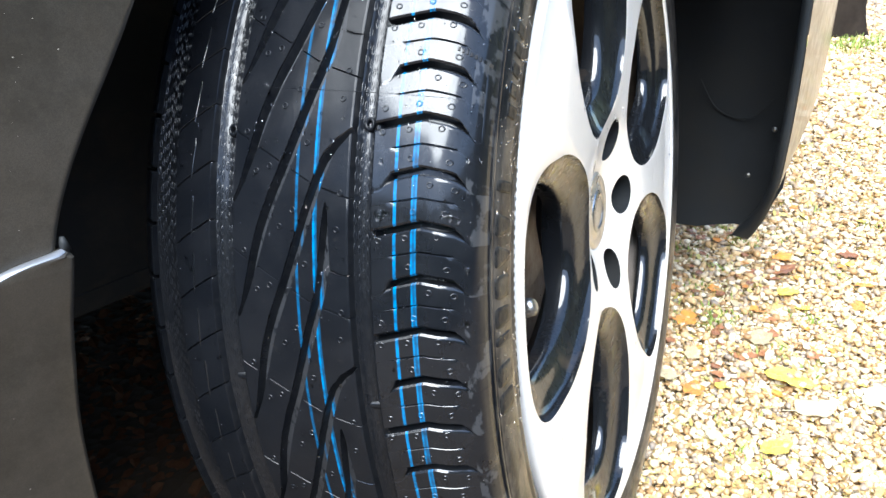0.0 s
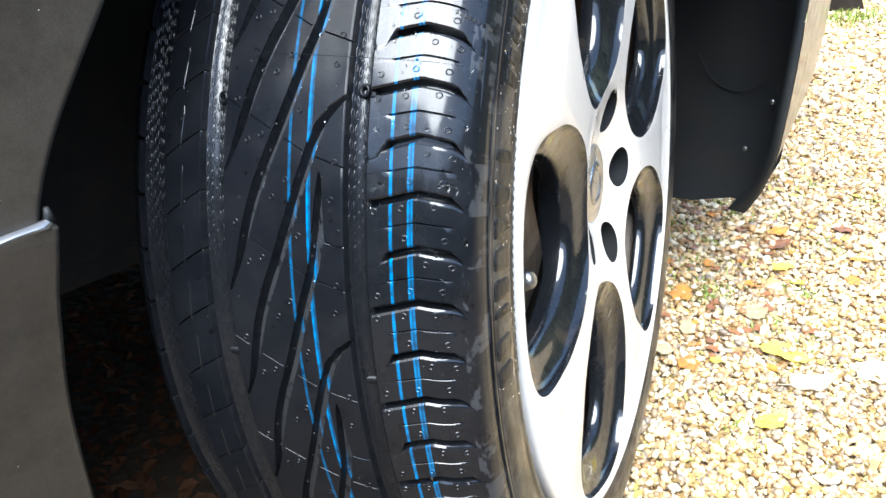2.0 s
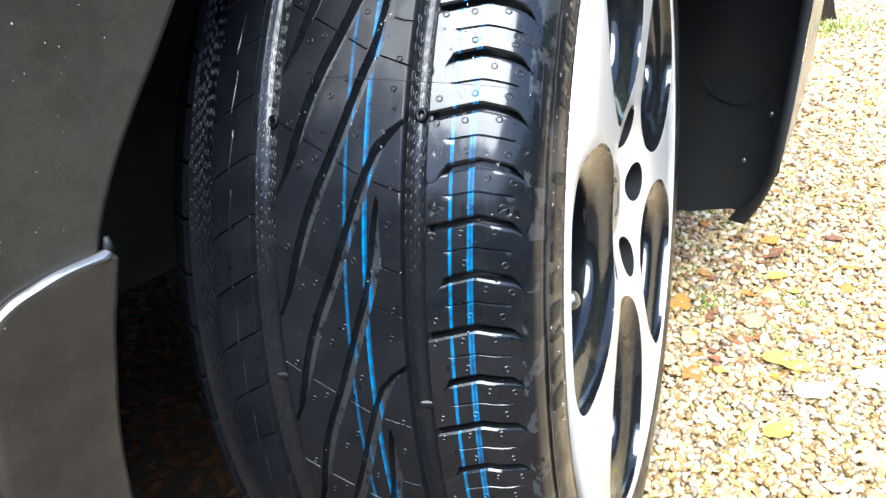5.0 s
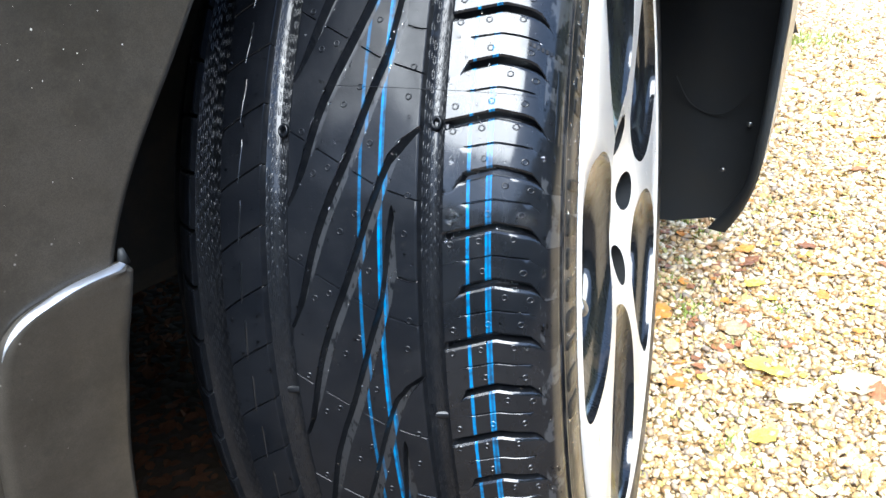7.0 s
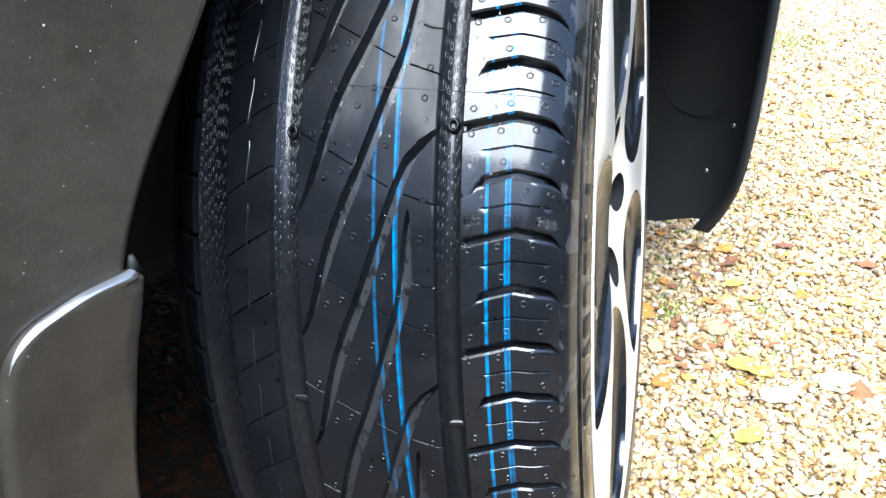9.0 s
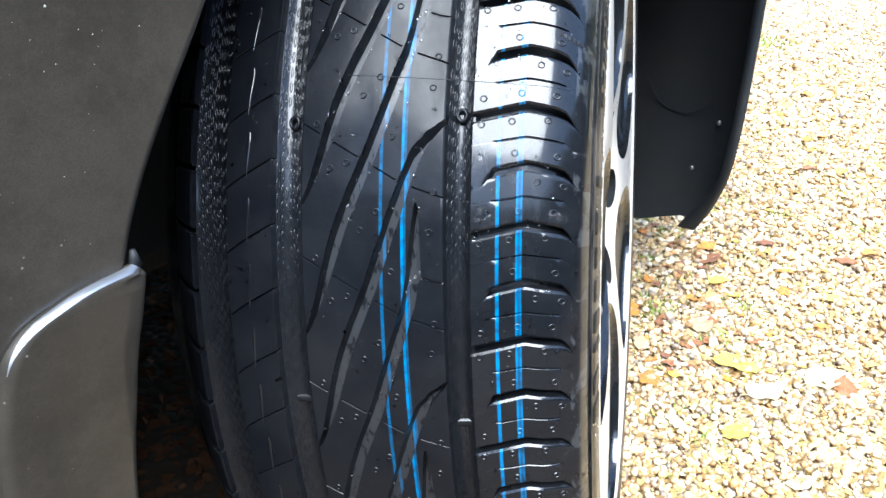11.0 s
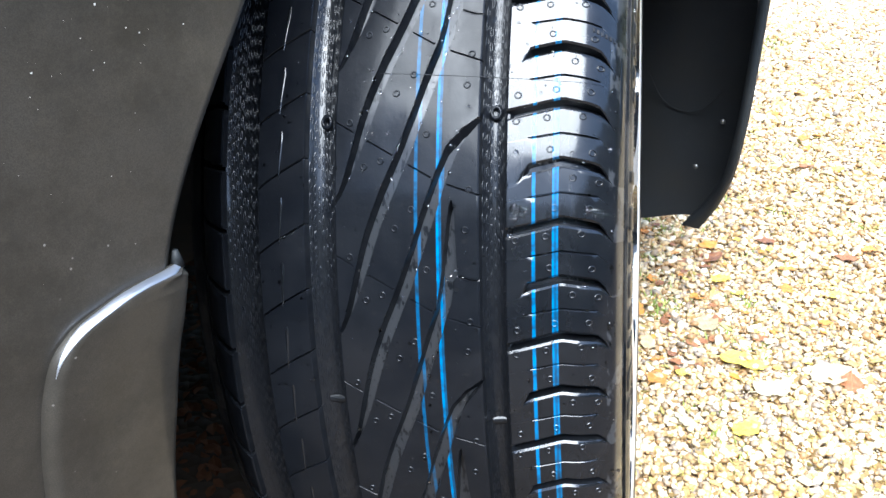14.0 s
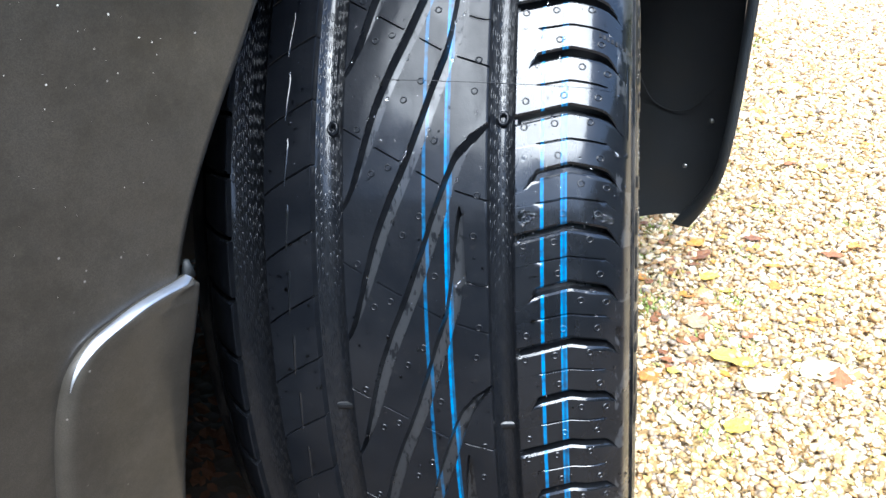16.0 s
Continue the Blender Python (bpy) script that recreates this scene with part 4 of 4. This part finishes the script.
    under(from_bm("flare_tip", bm, M_EDGE), car, None, "small grey moulded tip at the seam")
    # bumper end ahead of the wheel: black rolled edge and painted skin
    edge = [(0.338, 0.121, 0.545), (0.348, 0.121, 0.490), (0.350, 0.121, 0.420), (0.347, 0.121, 0.340), (0.346, 0.119, 0.285), (0.356, 0.112, 0.235), (0.374, 0.097, 0.192), (0.384, 0.084, 0.166), (0.389, 0.076, 0.152)]
    line = curve_at([side(*p) for p in edge], 48)
    verts = []
    for i, p in enumerate(line):
        f = i / 47
        for du, dw in ((0.034, -0.024), (0.020, -0.024), (0.006, -0.0210), (0.0008, -0.0110), (-0.0006, -0.0025), (0.0006, 0.0), (0.004, 0.0012)):
            verts.append(p + side(du * (1 - 0.9 * smoothstep(0.7, 0.97, f)), dw * (0.50 + 0.35 * smoothstep(0.60, 0.90, f)), 0))
    lip = mesh_ob("bumper_edge", verts, grid_faces(48, 7), M_EDGE)
    under(lip, car, None, "black rolled plastic edge of the bumper")
    verts = []
    for i, p in enumerate(line):
        f = smoothstep(0.55, 1.0, i / 47)
        for k in range(14):
            q = k / 13
            u = 0.004 + 0.45 * q
            verts.append(p + side(u, 0.0012 - 0.19 * (u - 0.004) - 0.13 * (u - 0.004) ** 2 - 0.16 * f * q, 0.12 * f * q))
    skin = mesh_ob("front_bumper", verts, grid_faces(48, 14), M_PAINT)
    under(skin, car, None, "grey metallic bumper end")
    # wheel arch liner: ribbed dome over the wheel
    verts = []
    n, m = 60, 16
    for i in range(n + 1):
        t = i / n
        a = radians(-21 + (180 + 21 + 18) * t)
        for j in range(m):
            top = 0.098 - 0.060 * smoothstep(0.25, 0.6, t) - 0.022 * (1 - smoothstep(0.0, 0.030, t))
            w = top - (top + 0.262) * j / (m - 1)
            r = 0.432 + 0.0035 * math.sin(j * 1.3) * (1 if 1 < j < m - 2 else 0)
            if t < 0.12 and j > 0:
                r -= 0.030 * (j / (m - 1)) * (1 - t / 0.12)
            if t > 0.85:
                r -= 0.03 * (t - 0.85) / 0.15
                w = min(w, 0.035)
            z = ARCH_Z + r * math.sin(a)
            if i < 6:
                z += (1 - i / 6) * (0.007 - 0.019 * smoothstep(0.062, 0.005, w) + 0.006 * math.exp(-((w - 0.020) / 0.012) ** 2))
            verts.append(side(r * math.cos(a), w, z))
    liner = mesh_ob("arch_liner", verts, grid_faces(n + 1, m), M_LINER)
    under(liner, car, None, "black moulded plastic wheel arch liner")
    # moulded crescent on the liner
    bm = bmesh.new()
    pts = curve_at([side(0.418, 0.075, 0.315), side(0.421, 0.055, 0.291), side(0.423, 0.030, 0.284), side(0.421, 0.005, 0.295), side(0.415, -0.012, 0.325)], 24)
    ring = []
    for p in pts:
        ring.append([bm.verts.new(p + Vector((0.0012 + 0.0009 * math.cos(t), 0, 0.0009 * math.sin(t)))) for t in np.linspace(0, 2 * math.pi, 9)[:-1]])
    for a, b in zip(ring, ring[1:]):
        for k in range(8):
            bm.faces.new((a[k], a[(k + 1) % 8], b[(k + 1) % 8], b[k]))
    under(from_bm("liner_rib", bm, M_LINER), liner)
    for u, w, z in ((0.4205, 0.0555, 0.2185), (0.4180, 0.0800, 0.2800)):
        bm = bmesh.new()
        bmesh.ops.create_uvsphere(bm, u_segments=14, v_segments=8, radius=0.0031)
        bmesh.ops.scale(bm, vec=(0.55, 1, 1), verts=bm.verts)
        bmesh.ops.translate(bm, vec=side(u, w, z), verts=bm.verts)
        under(from_bm("liner_screw", bm, M_STEEL), liner, None, "small steel screw")
    # inner wall of the arch and the floor of the car, which shade the ground
    def slab(name, a, b, label):
        lo, hi = Vector(map(min, zip(a, b))), Vector(map(max, zip(a, b)))
        bm = bmesh.new()
        bmesh.ops.create_cube(bm, size=1)
        bmesh.ops.scale(bm, vec=hi - lo, verts=bm.verts)
        bmesh.ops.translate(bm, vec=(lo + hi) / 2, verts=bm.verts)
        bmesh.ops.bevel(bm, geom=list(bm.edges), offset=0.01, segments=2, affect="EDGES")
        ob = from_bm(name, bm, M_UNDER)
        crease(ob, 40)
        under(ob, car, None, label)
    slab("inner_wing", side(-0.44, -0.262, 0.24), side(0.44, -0.285, 0.80), "dark inner wing panel")
    slab("floor_pan", side(-1.33, -0.02, 0.185), side(-0.43, -1.55, 0.22), "dark underside of the car")
    slab("engine_tray", side(-0.42, -0.30, 0.20), side(0.80, -1.55, 0.235), "dark undertray below the engine")
    slab("far_sill", side(-1.33, -1.56, 0.16), side(0.80, -1.60, 0.9), "far side of the car")
    slab("bonnet", side(-1.33, 0.03, 0.905), side(0.80, -1.58, 0.93), "dark top of the car body")


def build_car():
    car = new("car")
    car.matrix_basis = CAR
    tagged(car, "dark grey metallic car on gravel, its front wheel steered outward", "car")
    tyre = build_tyre(car)
    build_sidewall_marks(tyre)
    rim = build_rim(car)
    build_brake(car)
    build_body(car)
    build_specks(car)
    return tyre, rim


# ---------------------------------------------------------------- leaves, grass and what stands round the drive
def leaf_mesh(kind, seed):
    rng = np.random.default_rng(seed)
    n, m = 16, 9
    verts, uvs = [], []
    bend, twist, curl = rng.uniform(-0.5, 0.9), rng.uniform(-0.6, 0.6), rng.uniform(0.1, 0.7)
    for i in range(n + 1):
        t = i / n
        wide = 0.34 * math.sin(math.pi * t ** 0.8) ** 0.9 + 0.004
        for j in range(m):
            v = 2 * j / (m - 1) - 1
            lobe = 1 + 0.35 * noise.noise((t * 7 + 3 * (v > 0), seed * 1.7, 0)) + 0.22 * noise.noise((t * 19, seed * 2.3, 5 * (v > 0)))
            x, y = t - 0.5 + 0.06 * noise.noise((v * 2, seed, 4)), v * wide * lobe
            z = bend * 0.3 * (x * x) + curl * 0.5 * y * y + 0.25 * twist * x * y + 0.09 * noise.noise((x * 4, y * 4, seed))
            verts.append((x, y, z))
            uvs.append((t, 0.5 + v * 0.5))
    faces = grid_faces(n + 1, m, flip=True)
    base = len(verts)
    for i in range(5):
        for k in range(4):
            a = math.pi / 2 * k
            verts.append((-0.48 - 0.07 * i, 0.012 * math.cos(a), 0.012 * math.sin(a) + bend * 0.075 + 0.01 * i))
            uvs.append((0.02, 0.5))
    for i in range(4):
        for k in range(4):
            q = (k + 1) % 4
            faces.append((base + i * 4 + k, base + i * 4 + q, base + i * 4 + 4 + q, base + i * 4 + 4 + k))
    ob = mesh_ob("fallen_leaf", verts, faces, M_LEAVES[kind], uvs)
    me = ob.data
    bpy.data.objects.remove(ob)
    return me


LEAF_WORDS = ["yellow autumn leaf lying on gravel", "orange autumn leaf lying on gravel", "dark brown withered leaf lying on gravel", "pale bleached leaf lying flat on gravel"]


def build_leaves():
    rng = np.random.default_rng(17)
    shapes = {(k, v): leaf_mesh(k, 10 * k + v + 1) for k in range(4) for v in range(4)}

    def drop(kind, x, y, size, turn, z=0.009):
        ob = new("fallen_leaf", shapes[kind, int(rng.integers(4))])
        ob.matrix_basis = pose(x, y, z, rng.normal(0, 5), rng.normal(0, 5), turn) @ Matrix.Scale(size, 4)
        tagged(ob, LEAF_WORDS[kind], "leaf", "fallen leaves")
    for kind, x, y, size, turn in ((1, 0.491, 1.075, 0.036, 20), (2, 0.476, 1.035, 0.042, 10), (1, 0.300, 0.911, 0.042, 60), (1, 0.304, 0.998, 0.024, 30), (3, 0.378, 0.856, 0.043, 80), (0, 0.381, 0.764, 0.060, -20),
                                   (3, 0.388, 0.710, 0.054, 15), (3, 0.242, 0.785, 0.034, 100), (1, 0.266, 0.755, 0.036, 40), (0, 0.321, 0.648, 0.038, 15), (3, 0.284, 0.827, 0.028, 70), (3, 0.262, 0.674, 0.030, 120),
                                   (1, 0.569, 0.978, 0.028, 0), (1, 0.534, 0.923, 0.028, 50), (2, 0.587, 1.072, 0.030, 160), (3, 0.470, 0.722, 0.056, 10), (2, 0.482, 0.702, 0.036, 60), (0, 0.458, 0.968, 0.034, 5), (1, 0.945, 1.536, 0.031, 60),
                                   (1, 0.980, 1.724, 0.041, 110), (1, 0.986, 1.549, 0.031, 10), (2, 0.846, 1.375, 0.038, -15), (1, 1.030, 1.464, 0.030, 75), (0, 0.902, 1.349, 0.033, 30), (1, 1.159, 1.884, 0.029, 0),
                                   (2, 0.675, 0.994, 0.033, 140), (1, 1.256, 2.284, 0.035, 20), (2, 1.425, 2.254, 0.031, 90), (1, 0.728, 1.014, 0.035, 45), (1, 0.532, 0.829, 0.026, 65), (0, 0.591, 0.894, 0.024, 15)):
        drop(kind, x, y, size, turn)
    for k in range(190):
        y = 0.55 + 2.6 * rng.uniform() ** 0.8
        x = rng.uniform(0.24 + 0.12 * (y - 0.6), 0.45 + 0.60 * y)
        drop(int(rng.choice([0, 0, 1, 1, 3, 3, 3])), x, y, rng.uniform(0.010, 0.022) * (1 + 0.35 * (y > 1.2)), rng.uniform(0, 360), 0.007)
    for k in range(84):
        drop(int(rng.choice([1, 2, 2])), rng.uniform(0.22, 0.46), rng.uniform(0.74, 1.26), rng.uniform(0.010, 0.024), rng.uniform(0, 360), 0.007)


def build_crumbs():
    """Torn bits of leaf among the stones."""
    rng = np.random.default_rng(57)
    verts, faces = [], []
    for k in range(9000):
        y = 0.42 + 2.4 * rng.uniform(0, 1) ** 1.5
        x = rng.uniform(0.16, 0.24 + 0.62 * y)
        size = rng.uniform(0.002, 0.0075) * (1 + 0.5 * (y > 1.2))
        m = Matrix.Translation((x, y, rng.uniform(0.002, 0.0065))) @ Euler((rng.normal(0, 0.45), rng.normal(0, 0.45), rng.uniform(0, 6.28))).to_matrix().to_4x4()
        b = len(verts)
        for q in range(5):
            t = 2 * math.pi * q / 5 + rng.uniform(-0.4, 0.4)
            verts.append(m @ Vector((size * math.cos(t) * 1.3, size * math.sin(t) * 0.6, 0)))
        faces.append(tuple(range(b, b + 5)))
    uvs = [(random.random(), random.random()) for v in verts]
    crumbs = mesh_ob("leaf_crumbs", verts, faces, M_DEBRIS, uvs, smooth=False, mats=[M_DEBRIS, M_STRAW])
    crumbs.data.polygons.foreach_set("material_index", [k % 5 // 3 for k in range(len(faces))])
    tagged(crumbs, "torn brown and orange scraps of leaf among the stones", "leaves", kind="stuff")


def build_grass():
    rng = np.random.default_rng(5)
    verts, faces = [], []
    spots = []
    for k in range(800):
        spots.append((rng.normal(1.27, 0.10), rng.normal(2.50, 0.06), rng.uniform(0.008, 0.028)))
    for cx, cy in ((0.423, 1.204), (0.314, 0.918), (0.330, 0.900), (0.358, 0.914), (0.305, 0.695), (0.282, 0.628), (0.379, 0.830), (0.410, 1.180), (0.30, 1.15), (0.456, 1.135), (0.79, 1.088), (0.40, 1.05), (0.62, 1.25), (0.43, 1.22), (0.44, 1.19), (0.36, 1.12), (0.34, 1.00), (0.37, 0.97), (0.33, 0.935), (0.345, 0.92), (0.50, 1.16), (0.41, 0.80), (0.56, 1.02), (0.68, 1.18), (0.46, 0.90)):
        for k in range(40):
            spots.append((cx + rng.normal(0, 0.016), cy + rng.normal(0, 0.016), rng.uniform(0.005, 0.012)))
    for x, y, h in spots:
        a, lean = rng.uniform(0, 6.28), rng.uniform(0.2, 0.9)
        wide = 0.0012 + h * 0.02
        dx, dy = math.cos(a), math.sin(a)
        b = len(verts)
        for f, q in ((0, 1), (0.5, 0.8), (1, 0.1)):
            ox, oy = x + dx * lean * h * f * f, y + dy * lean * h * f * f
            verts += [(ox - dy * wide * q, oy + dx * wide * q, h * f), (ox + dy * wide * q, oy - dx * wide * q, h * f)]
        faces += [(b, b + 1, b + 3, b + 2), (b + 2, b + 3, b + 5, b + 4)]
    tagged(mesh_ob("grass", verts, faces, M_GRASS), "short green grass and moss tufts at the edge of the gravel", "grass", kind="stuff")


def build_stump():
    n, m = 36, 18
    verts = []
    for i in range(n):
        a = 2 * math.pi * i / n
        for j in range(m):
            z = 0.9 * j / (m - 1)
            r = 0.15 + 0.05 * z + 0.04 * math.exp(-z * 9) * (1 + 0.4 * math.sin(5 * a)) + 0.025 * noise.noise((math.cos(a) * 3, math.sin(a) * 3, z * 4))
            verts.append((1.24 + r * math.cos(a), 2.79 + r * math.sin(a), z - 0.02))
    ob = mesh_ob("tree_stump", verts, grid_faces(n, m, True) + [tuple(i * m + m - 1 for i in range(n))], M_BARK)
    tagged(ob, "dark mossy tree stump in the grass", "tree stump")


def build_unseen_hedge():
    """An added, unseen clipped hedge behind and beside the camera; it darkens reflections."""
    n, m = 160, 26
    verts = []
    for i in range(n + 1):
        a = radians(-205 + 250 * i / n)
        for j in range(m):
            f = j / (m - 1)
            z, r = (2.3 * f / 0.8, 4.2) if f < 0.8 else (2.3, 4.2 + 1.2 * (f - 0.8) / 0.2)
            x, y = math.cos(a), math.sin(a)
            d = 0.22 * noise.noise((x * 9, y * 9, z * 3)) + 0.12 * noise.noise((x * 30, y * 30, z * 10))
            verts.append((x * (r + d), y * (r + d), z + (d if j else -0.1)))
    tagged(mesh_ob("hedge", verts, grid_faces(n + 1, m), M_UNSEEN_HEDGE), "unseen dense dark green hedge, added for dark reflections", "hedge", kind="structure")


def build_droplets(tyre, rim):
    rng = np.random.default_rng(33)

    def beads(name, places, parent, label):
        bm = bmesh.new()
        bmesh.ops.create_icosphere(bm, subdivisions=2, radius=1.0)
        shape = np.array([v.co for v in bm.verts])
        tris = np.array([[v.index for v in f.verts] for f in bm.faces])
        bm.free()
        V, Fs = [], []
        for k, (p, nrm, size) in enumerate(places):
            rot = np.array(Vector(nrm).to_track_quat("Z", "Y").to_matrix())
            V.append((shape * (size, size * rng.uniform(0.8, 1.5), size * (0.4 if size < 0.001 else 0.16))) @ rot.T + np.array(p))
            Fs.append(tris + k * len(shape))
        ob = mesh_ob(name, np.concatenate(V), [tuple(int(x) for x in f) for f in np.concatenate(Fs)], M_WATER)
        under(ob, parent, None, label, "stuff")
    spots = []
    for k in range(800):
        a, s = rng.uniform(-8, 48), rng.choice([rng.uniform(-0.047, -0.010), rng.uniform(-0.118, -0.060), rng.uniform(-0.154, -0.133)])
        spots.append((on_wheel(s, a, tread_radius(s)), on_wheel(0, a, 1), min(0.0009, 0.00030 * rng.lognormal(0.2, 0.5))))
    for k in range(30):
        a, s = rng.uniform(-5, 45), rng.uniform(-0.009, -0.003)
        spots.append((on_wheel(s, a, tread_radius(s)), on_wheel(0.5, a, 1), 0.0004 * rng.lognormal(0.3, 0.4)))
    for s, a, size in ((-0.0445, 21.7, 0.0026), (-0.0420, 21.75, 0.0016), (-0.0400, 21.8, 0.0011), (-0.0135, 21.6, 0.0022), (-0.0105, 21.4, 0.0017), (-0.0165, 21.7, 0.0013),
                       (-0.0440, 26.0, 0.0012), (-0.0070, 17.2, 0.0015), (-0.0075, 12.6, 0.0018), (-0.0080, 26.4, 0.0016)):
        spots.append((on_wheel(s, a, tread_radius(s)), on_wheel(0, a, 1), size))
    for k in range(340):
        s = rng.uniform(-0.112, -0.066)
        turn = 10 * int(rng.integers(-1, 4))
        edge = diagonal(s) + turn + diagonal_gap(s) * rng.choice([-1.0, 1.0]) * rng.uniform(1.0, 1.12)
        if 8 < edge < 46:
            spots.append((on_wheel(s, edge, tread_radius(s) - 0.0001), on_wheel(0, edge, 1), 0.00030 * rng.lognormal(0.1, 0.5)))
    for k in range(30):
        a, s = rng.uniform(-3, 42), rng.uniform(-0.0085, -0.0035)
        size = 0.0005 * rng.lognormal(0.25, 0.5)
        spots.append((on_wheel(s, a, tread_radius(s) - size * 0.35), on_wheel(0.45, a, 1), size))
    for k in range(420):
        a, r = rng.uniform(-2, 44), rng.uniform(0.2580, 0.2840)
        spots.append((sidewall_point(a, r, 0.0004), (1, 0, 0), 0.00022 * rng.lognormal(0.2, 0.5)))
    beads("rain_water", spots, tyre, "clear rain beads on the rubber")
    spots = []
    for k in range(420):
        a, r = rng.uniform(60, 230), rng.uniform(0.07, 0.237)
        q = (a - WINDOW_PHASE + 36) % 72 - 36
        x, y = r * math.cos(radians(q)), r * math.sin(radians(q))
        if ((x - 0.1545) / 0.086) ** 2 + (y / 0.074) ** 2 < 1:
            continue
        s = float(np.interp(r, [q[0] for q in FACE], [q[1] for q in FACE]))
        spots.append((on_wheel(s, a, r), (1, 0, 0), 0.0009 * rng.lognormal(0.1, 0.4)))
    beads("rain_water", spots, rim, "clear rain beads on the alloy")


def build_specks(car):
    """Dried pale splashes on the wing."""
    rng = np.random.default_rng(71)
    verts, faces = [], []
    spots = [(rng.normal(-0.375, 0.024), rng.normal(0.510, 0.020), 0.65) for k in range(34)]
    spots += [(rng.uniform(-0.50, -0.33), rng.uniform(0.445, 0.60), 0.5) for k in range(110)]
    for u, z, big in spots:
        if math.hypot(u, z - ARCH_Z) < 0.394:
            continue
        size = 0.00025 * big * rng.lognormal(0, 0.55)
        b = len(verts)
        w = body_out(u, z)
        verts.append(side(u, w + size * 0.4 + 0.0002, z))
        for q in range(7):
            t = 2 * math.pi * q / 7
            r = size * rng.uniform(0.7, 1.4)
            verts.append(side(u + r * math.cos(t), body_out(u, z) - 0.0001, z + r * math.sin(t)))
        faces += [(b, b + 1 + q, b + 1 + (q + 1) % 7) for q in range(7)]
    under(mesh_ob("splash_specks", verts, faces, M_SPECK), car, None, "tiny pale dried splashes on the paint", "stuff")


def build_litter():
    """Wet brown leaves matted on the ground below the car; laid also to deepen its shade."""
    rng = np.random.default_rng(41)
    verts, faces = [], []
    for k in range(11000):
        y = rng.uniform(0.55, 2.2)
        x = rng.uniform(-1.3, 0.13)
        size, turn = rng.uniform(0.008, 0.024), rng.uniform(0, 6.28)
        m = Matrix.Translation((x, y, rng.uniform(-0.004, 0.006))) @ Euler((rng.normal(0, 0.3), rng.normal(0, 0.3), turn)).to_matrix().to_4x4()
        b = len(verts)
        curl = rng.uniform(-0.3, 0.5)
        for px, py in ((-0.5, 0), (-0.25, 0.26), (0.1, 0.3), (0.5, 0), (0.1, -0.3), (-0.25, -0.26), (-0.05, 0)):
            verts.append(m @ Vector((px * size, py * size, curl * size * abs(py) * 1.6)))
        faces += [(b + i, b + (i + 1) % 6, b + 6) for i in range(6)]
    tagged(mesh_ob("leaf_litter", verts, faces, M_LITTER, smooth=False), "wet brown leaf litter that also darkens the shade under the car", "leaves", kind="stuff")


build_ground()
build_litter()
build_unseen_hedge()
build_stump()
TYRE, RIM = build_car()
build_leaves()
build_crumbs()
build_grass()
build_droplets(TYRE, RIM)
build_gravel()
